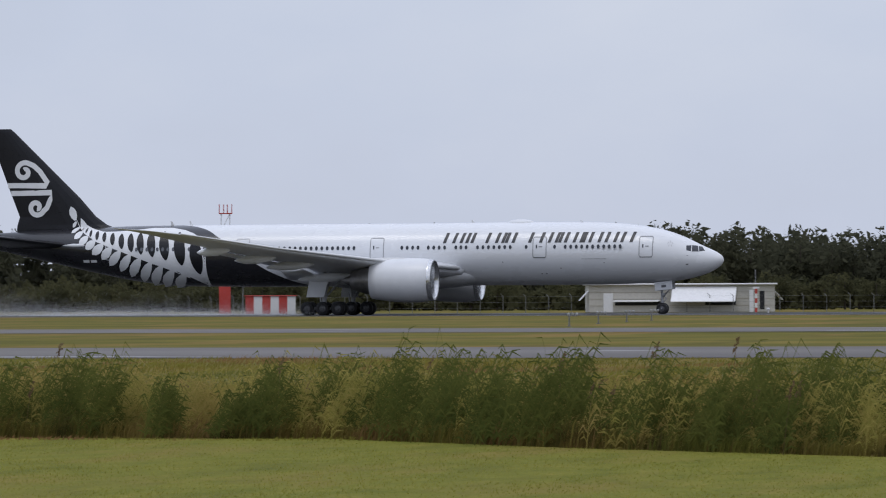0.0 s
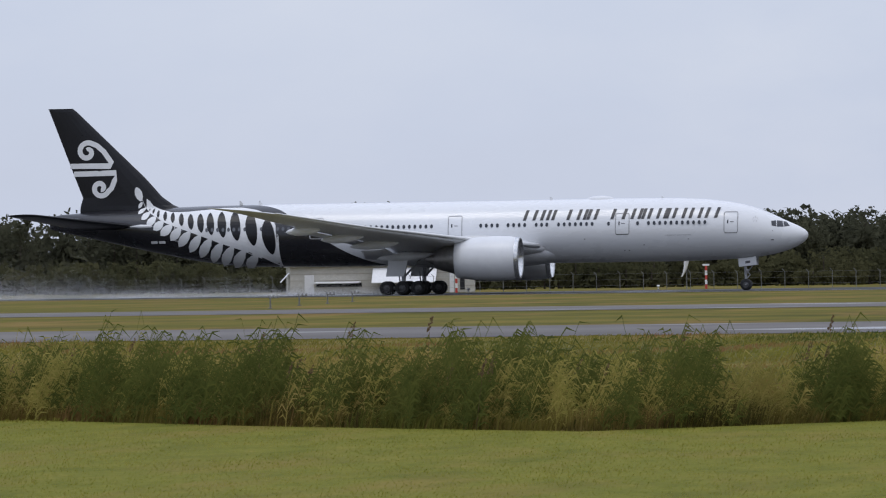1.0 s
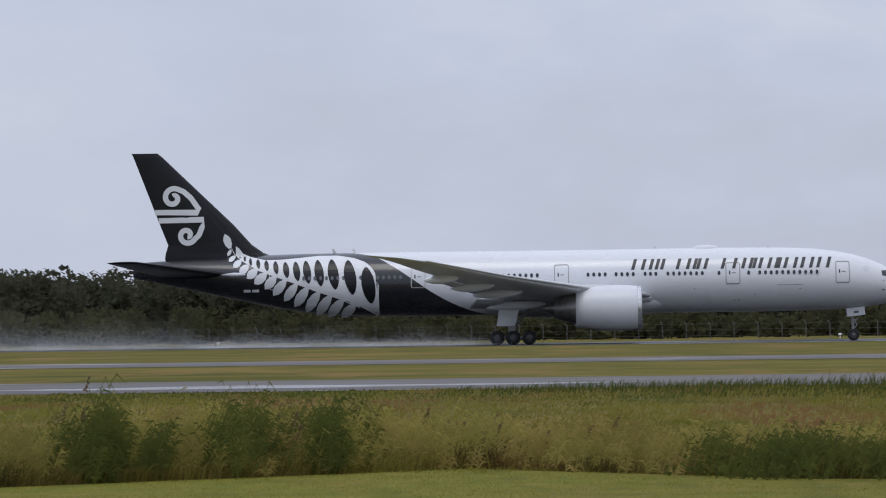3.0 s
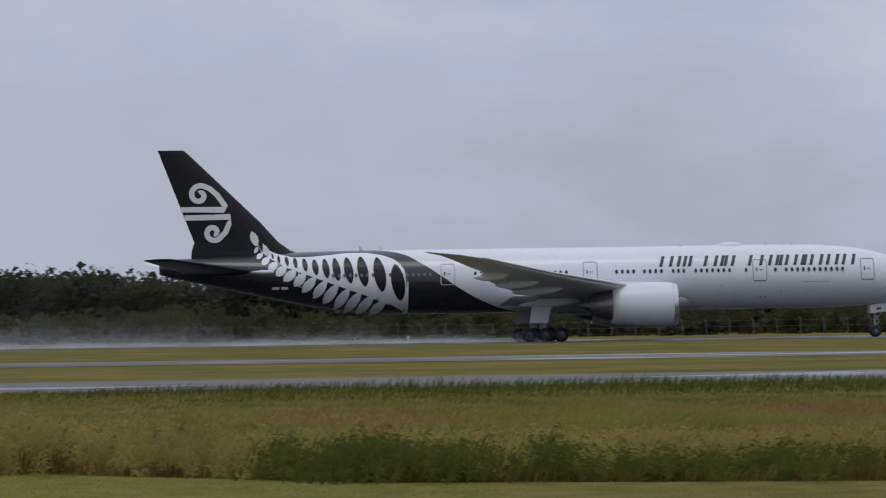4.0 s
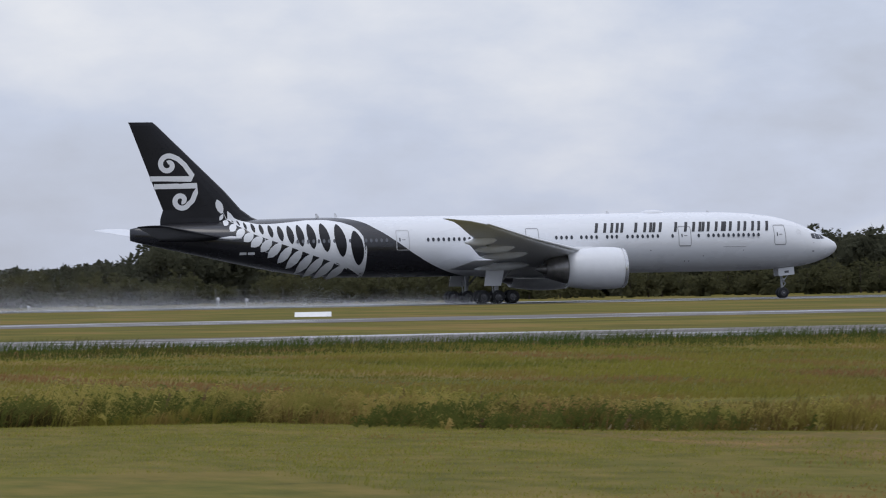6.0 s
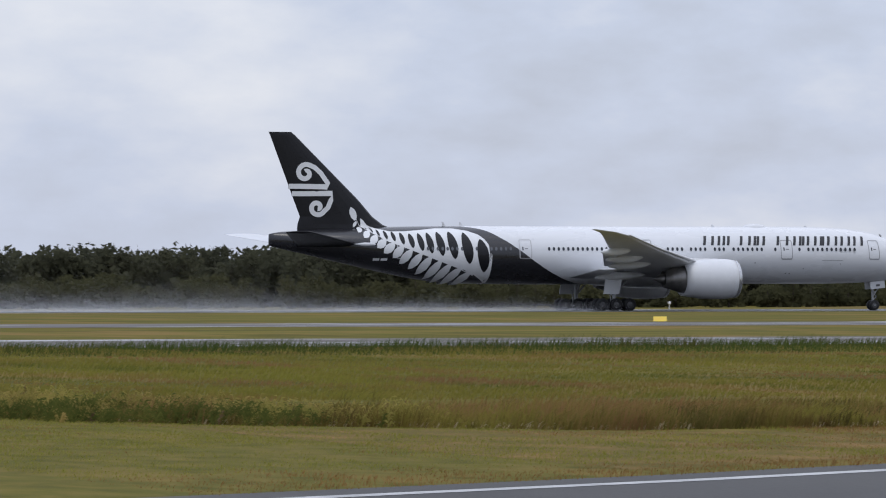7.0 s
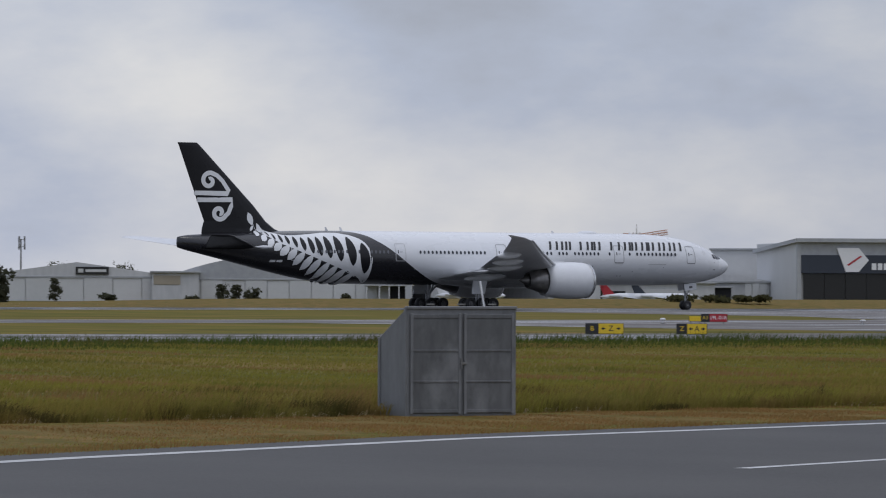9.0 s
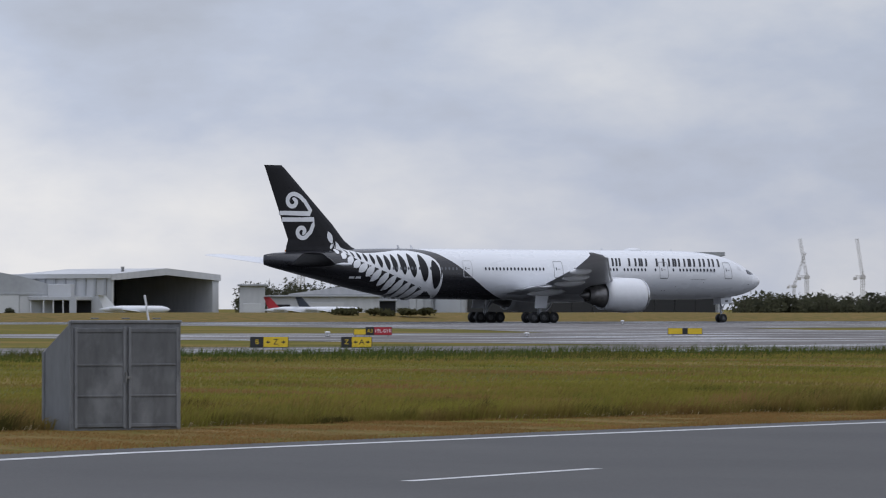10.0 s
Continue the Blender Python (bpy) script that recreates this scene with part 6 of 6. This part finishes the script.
def fence():
    """A boundary fence behind the runway: posts with cranked tops and three wires."""
    thing = tagged(new("fence"), "wire fence with cranked grey steel posts", "fence")
    bm = bmesh.new()
    tube(bm, (0, 0, 0), (0, 0, 1.75), 0.035, seg=6)
    tube(bm, (0, 0, 1.75), (-0.25, 0, 2.0), 0.03, seg=6)
    first = part("post", bm, M_POST, thing)
    n = 112
    for k in range(n):
        p = first if k == 0 else new("post", first.data)
        p.parent = thing
        p.location = (2.45 * k, 0.05 * math.sin(k * 2.3), -0.05 * (k % 3))
    for z in (0.5, 1.1, 1.7):
        bm = bmesh.new()
        tube(bm, (0, 0.04, z), (2.45 * (n - 1), 0.04, z), 0.006, seg=4)
        part("wire", bm, M_POST, thing)
    thing.location = (-150, 503, 0)


def marker(az, r, far, h, w, label, mat, name="marker_board"):
    """A low gabled marker board on the grass."""
    thing = tagged(new(name), label, "marker")
    bm = bmesh.new()
    vs = [bm.verts.new(p) for p in ((-w / 2, -0.25, 0.03), (w / 2, -0.25, 0.03), (w / 2, 0.25, 0.03), (-w / 2, 0.25, 0.03), (-w / 2, 0, h), (w / 2, 0, h))]
    for f in ((0, 1, 5, 4), (2, 3, 4, 5), (0, 4, 3), (1, 2, 5), (3, 2, 1, 0)):
        bm.faces.new([vs[i] for i in f])
    bmesh.ops.recalc_face_normals(bm, faces=bm.faces)
    part("board", bm, mat, thing)
    for x in (-w * 0.4, w * 0.4):
        bm = bmesh.new()
        box(bm, (x - 0.04, -0.27, 0), (x + 0.04, 0.27, 0.04))
        part("foot", bm, M_POST, thing)
    thing.matrix_world = facing(az, r, far)


def field_light(az, r, far, h, label, lamp=None):
    """A runway lamp on a thin stem over a base plate."""
    thing = tagged(new("field_light"), label, "airfield light", group="airfield lights")
    bm = bmesh.new()
    lathe(bm, [(0, 0.16), (0.05, 0.16), (0.07, 0.05)], 12, "Z", close=True)
    part("base_plate", bm, M_POST, thing)
    bm = bmesh.new()
    tube(bm, (0, 0, 0.05), (0, 0, h * 0.6), 0.05, seg=8)
    part("stem", bm, M_SIGNW, thing)
    bm = bmesh.new()
    lathe(bm, [(h * 0.55, 0.06), (h * 0.7, 0.17), (h * 0.9, 0.17), (h, 0.06)], 12, "Z", close=True)
    part("lamp_head", bm, lamp or M_SIGNW, thing)
    thing.matrix_world = facing(az, r, far)


def light_bar(az, r):
    """A short crossbar of approach lamps on a frangible post."""
    thing = tagged(new("approach_light_bar"), "grey post with a short crossbar of approach lamps", "airfield light", group="approach light bars")
    bm = bmesh.new()
    tube(bm, (0, 0, 0), (0, 0, 0.62), 0.05, 0.04, 8)
    box(bm, (-0.14, -0.14, 0), (0.14, 0.14, 0.04), 0.01)
    part("post", bm, M_POST, thing)
    bm = bmesh.new()
    tube(bm, (-0.1, 0, 0.62), (0.5, 0, 0.62), 0.025, seg=8)
    part("crossbar", bm, M_POST, thing)
    for x in (-0.05, 0.2, 0.45):
        bm = bmesh.new()
        lathe(bm, [(0.62, 0.03), (0.66, 0.07), (0.76, 0.075), (0.8, 0.03)], 10, "Z", (x, 0, 0), close=True)
        part("lamp", bm, M_STRUT, thing)
    thing.matrix_world = facing(az, r, False)


def windsock(az, r, label):
    """A short mast with a pale sock hanging slack from its arm."""
    thing = tagged(new("windsock"), label, "windsock", group="windsocks")
    bm = bmesh.new()
    tube(bm, (0.3, 0, 0), (0.3, 0, 3.0), 0.05, 0.03, 8)
    part("mast", bm, M_POST, thing)
    bm = bmesh.new()
    n = 8
    pts = [(0.28 - 0.5 * u * u, 0, 2.95 - 1.65 * u) for u in [k / n for k in range(n + 1)]]
    rings = []
    for k, (x, y, z) in enumerate(pts):
        rad = 0.27 - 0.2 * k / n
        rings.append([bm.verts.new((x + rad * math.cos(2 * math.pi * i / 12), y + rad * math.sin(2 * math.pi * i / 12), z)) for i in range(12)])
    for A, B in zip(rings, rings[1:]):
        for i in range(12):
            bm.faces.new((A[i], A[(i + 1) % 12], B[(i + 1) % 12], B[i]))
    part("sock", bm, M_SIGNW, thing, "pale slack fabric sock", smooth=True)
    thing.matrix_world = facing(az, r, False)


def banded_post(az, r):
    thing = tagged(new("banded_post"), "post banded red and white beside the runway", "post")
    for k in range(5):
        bm = bmesh.new()
        tube(bm, (0, 0, 0.48 * k), (0, 0, 0.48 * (k + 1)), 0.13, seg=10)
        part("band", bm, M_SIGNW if k % 2 else M_REDW, thing, "white band" if k % 2 else "red band")
    bm = bmesh.new()
    box(bm, (-0.35, -0.1, 2.4), (0.35, 0.1, 2.6), 0.02)
    part("cap_board", bm, M_SIGNW, thing)
    thing.matrix_world = facing(az, r, False)


def berm():
    """A low grassed bank between the runway's far side and the apron."""
    verts, faces, nx, ny = [], [], 60, 8
    for i in range(nx + 1):
        x = 240 + 700 * i / nx
        for j in range(ny + 1):
            v = j / ny
            y = 500 + 70 * v
            grow = min(1, max(0, (x - 245) / 60))
            verts.append((x, y, -0.02 + grow * (1.15 + 0.15 * noise.noise(Vector((x * 0.03, v * 2, 0)))) * math.sin(math.pi * v) ** 0.6))
    for i in range(nx):
        for j in range(ny):
            a = i * (ny + 1) + j
            faces.append((a, a + ny + 1, a + ny + 2, a + 1))
    tagged(mesh_of("grass_bank", verts, faces, M_VERGE, None, True), "low straw-coloured grass bank beyond the runway", "bank", kind="structure")


cabinet()
Y, B, R, W = M_YELLOW, M_SIGNB, M_RED, M_SIGNW
guidance_sign(32.92, 206, 1.62, 0.46, [(0.34, B, "B", Y), (0.66, Y, "<Z>", B)], "black and yellow taxiway sign on short legs")
guidance_sign(33.94, 206, 1.3, 0.46, [(0.34, B, "Z", Y), (0.66, Y, "<A>", B)], "black and yellow taxiway sign on short legs")
guidance_sign(33.98, 303, 0.8, 0.36, [(1.0, Y, "", B)], "small yellow taxiway sign beside a red one")
guidance_sign(34.2, 300, 1.62, 0.5, [(0.32, B, "A3", Y), (0.68, R, "19L-01R", W)], "red and black runway holding sign")
guidance_sign(37.78, 312, 2.2, 0.4, [(0.42, Y, "", B), (0.16, B, "", B), (0.42, Y, "", B)], "long yellow taxiway sign with a dark middle")
marker(14.05, 296, False, 0.33, 2.3, "long white gabled marker board on the grass", M_SIGNW)
marker(21.85, 312, True, 0.34, 0.85, "small yellow and black marker on the grass", M_YELLOW)
for az, r, far, h, lb in ((-9.6, 470, False, 0.55, "small white runway light"), (-7.38, 500, False, 0.5, "small white runway light"), (-3.86, 500, False, 0.5, "small white runway light"), (3.4, 500, False, 0.6, "small white runway light"), (12.86, 498, False, 1.05, "white approach light on a stem"), (13.2, 498, False, 0.9, "white approach light on a stem"),
                      (21.48, 560, True, 1.05, "tall white marker light"), (21.96, 560, True, 0.9, "tall white marker light"), (33.6, 300, True, 0.35, "small taxiway edge light"), (35.93, 300, True, 0.3, "small taxiway edge light"), (37.05, 520, True, 0.5, "small white runway light"), (10.6, 500, False, 0.5, "small white runway light")):
    field_light(az, r, far, h, lb)
windsock(-7.08, 515, "pale slack windsock behind the runway")
banded_post(-6.82, 512)
banded_post(-9.74, 505)
for az, r in ((-11.92, 286), (-11.58, 312), (-11.25, 330), (-10.96, 350)):
    light_bar(az, r)
substation()
glide_mast()
fence()
berm()
closed_hangar(26.75, 950, 38, 25, 4.9, 7.6, (6, -15.5, 18.2), "long pale hangar with closed sliding doors", sign=(3.0, 6.4, 5.2, 1.5), arch=False)
low_building(27.9, 948, 9, 14, 5.6, M_HANGAR, "pale link building with a beige panel", openings=((-4.2, 1.0, 3.3, 5.1, M_BEIGE),))
closed_hangar(29.2, 955, 46, 30, 4.6, 9.4, (10, -21, 22), "wide grey hangar with a bowed roof", arch=True)
closed_hangar(30.0, 965, 10, 20, 5.2, 7.2, (3, -4.2, 4.2), "small pale gabled hangar", arch=False)
open_hangar()
low_building(32.72, 952, 5.0, 18, 6.0, M_HANGAR, "pale annex block beside the open hangar", openings=((-1.8, 1.6, 0.05, 2.6, M_HDOOR),))
low_building(33.55, 960, 22, 16, 3.9, M_HANGAR, "low pale apron building with dark doors", openings=((-9.5, -6.5, 0.05, 2.4, M_DARK), (-3.0, 4.0, 0.05, 2.8, M_HDOOR)))
closed_hangar(34.0, 985, 29, 24, 4.5, 6.6, (3, 9.5, 14), "low pale hangar with a dark open front", arch=False, sign=None)
# solid dark box before that hangar: the shade of its open front as colour
low_building(33.9, 978, 17, 3, 3.1, M_DARK, "near-black box as the shaded mouth of a hangar", openings=((-7.5, -5.5, 3.3, 3.6, M_HANGAR),))
big_hangar()
low_building(21.5, 1150, 26, 12, 13.6, M_CREAM, "long pale building far behind the wood")
low_building(-12.75, 1250, 4.6, 6, 15.0, M_HROOF, "square grey block far behind the wood")
low_building(34.7, 1010, 19, 18, 11.0, M_HDOOR, "pale side block of the large hangar")
small_jet(31.35, 905, 13, 0, M_WHITE, "white business jet parked before the open hangar")
small_jet(33.25, 900, 12, 0, M_RED, "small jet with a red tail parked on the apron")
small_jet(33.62, 900, 12, 0, M_NAVY, "small jet with a dark tail parked on the apron")
tower_crane(33.29, 1400, 19.5, 9, 0.16, "tower crane with a faded orange jib", M_ORANGE)
tower_crane(39.05, 1500, 9, 11, 1.25, "distant lattice crane with a raised jib", M_CRANE)
tower_crane(39.2, 1500, 12, 12, 1.75, "distant lattice crane with a raised jib", M_CRANE)
tower_crane(39.85, 1500, 12, 12, 1.72, "distant lattice crane with a raised jib", M_CRANE)
scaffold = tagged(new("roof_scaffold"), "grey scaffold tower round a pale tank", "scaffold")
bm = bmesh.new()
for x in (-2.6, 0, 2.6):
    for y in (-1.5, 1.5):
        tube(bm, (x, y, 0), (x, y, 9.4), 0.07, seg=5)
for z in (7.0, 8.2, 9.3):
    for y in (-1.5, 1.5):
        tube(bm, (-2.6, y, z), (2.6, y, z), 0.06, seg=5)
tube(bm, (-2.6, -1.5, 6.8), (0, -1.5, 9.3), 0.05, seg=5)
tube(bm, (0, -1.5, 6.8), (2.6, -1.5, 9.3), 0.05, seg=5)
part("poles", bm, M_POST, scaffold)
bm = bmesh.new()
box(bm, (-1.2, -0.9, 0.0), (2.2, 0.9, 9.2), 0.05)
part("tank", bm, M_HROOF, scaffold)
scaffold.matrix_world = facing(34.02, 1012)
back = []
rng_b = np.random.default_rng(77)
for k in range(70):
    x, y = east_of(rng_b.uniform(32.6, 34.2), rng_b.uniform(1060, 1110))
    back.append((x, y, rng_b.uniform(6.0, 8.2), rng_b.uniform(2.0, 3.2)))
for k in range(40):
    x, y = east_of(rng_b.uniform(26.4, 27.4), rng_b.uniform(1060, 1110))
    back.append((x, y, rng_b.uniform(6.4, 8.8), rng_b.uniform(2.0, 3.0)))
wood("backing_trees", back, M_LEAF, "dark trees rising behind the hangars", 78, 120)
mast = tagged(new("phone_mast"), "slim phone mast with aerial panels behind hangar", "mast")
bm = bmesh.new()
tube(bm, (0, 0, 0), (0, 0, 12.6), 0.22, 0.14, 8)
part("shaft", bm, M_POST, mast)
for z in (11.0, 12.4):
    for a in (0, 2.1, 4.2):
        bm = bmesh.new()
        tube(bm, (0.75 * math.cos(a), 0.75 * math.sin(a), z - 0.6), (0.75 * math.cos(a), 0.75 * math.sin(a), z + 0.7), 0.2, seg=6)
        tube(bm, (0, 0, z), (0.75 * math.cos(a), 0.75 * math.sin(a), z), 0.05, seg=5)
        part("aerial_panel", bm, M_POST, mast)
mast.matrix_world = facing(26.1, 1000)
for az, h, w, sd, tall in ((26.5, 4.6, 1.5, 1, True), (27.15, 1.5, 2.0, 2, False), (25.8, 1.6, 2.0, 3, False), (28.45, 3.4, 1.6, 4, True), (28.6, 3.3, 1.4, 5, True), (28.8, 2.6, 1.9, 6, False), (29.9, 2.0, 1.2, 7, False), (25.05, 3.2, 1.3, 8, True), (24.8, 3.6, 1.3, 9, True), (28.1, 1.3, 1.6, 10, False), (24.2, 5.5, 2.0, 11, True)):
    bush("tree" if tall else "shrub", facing(az, 880), h, w, "dark narrow tree before the hangars" if tall else "rounded dark shrub before the hangars", sd, None, 420, tall)
for az, w, sd in ((34.35, 2.4, 31), (34.7, 2.2, 32), (35.0, 2.4, 33), (35.25, 1.8, 34)):
    bush("shrub", facing(az - 0.5, 640, z=0.9), 0.75, w, "low dark scrub on the grass bank", sd, M_BUSH, 300)


def motions():
    """The take-off roll: 35.6 m/s at the start, gaining 2.07 m/s each second."""
    def along(t):
        return -81.65 + 35.557 * t + 1.0347 * t * t
    rows = [(0.5 * k, pose(along(0.5 * k), 457.76, 0)) for k in range(21)]
    walk(PLANE, rows)
    # the spray follows the wheels over the wet stretch, then is left behind and settles
    tail = [(8.0, along(8.0) - 3, 0), (8.3, along(8.2) - 2, -0.5), (8.7, along(8.4) - 2, -1.6), (9.2, along(8.5), -3.2), (10.0, along(8.6), -5.2)]
    walk(SPRAY, [r for r in rows if r[0] < 7.9] + [(t, pose(x, 457.76, z)) for t, x, z in tail])
    for w, (x, y, z) in WHEELS:
        walk(w, [(0.1 * k, pose(x, y, z, 0, 70 * k, 0)) for k in range(101)])


motions()
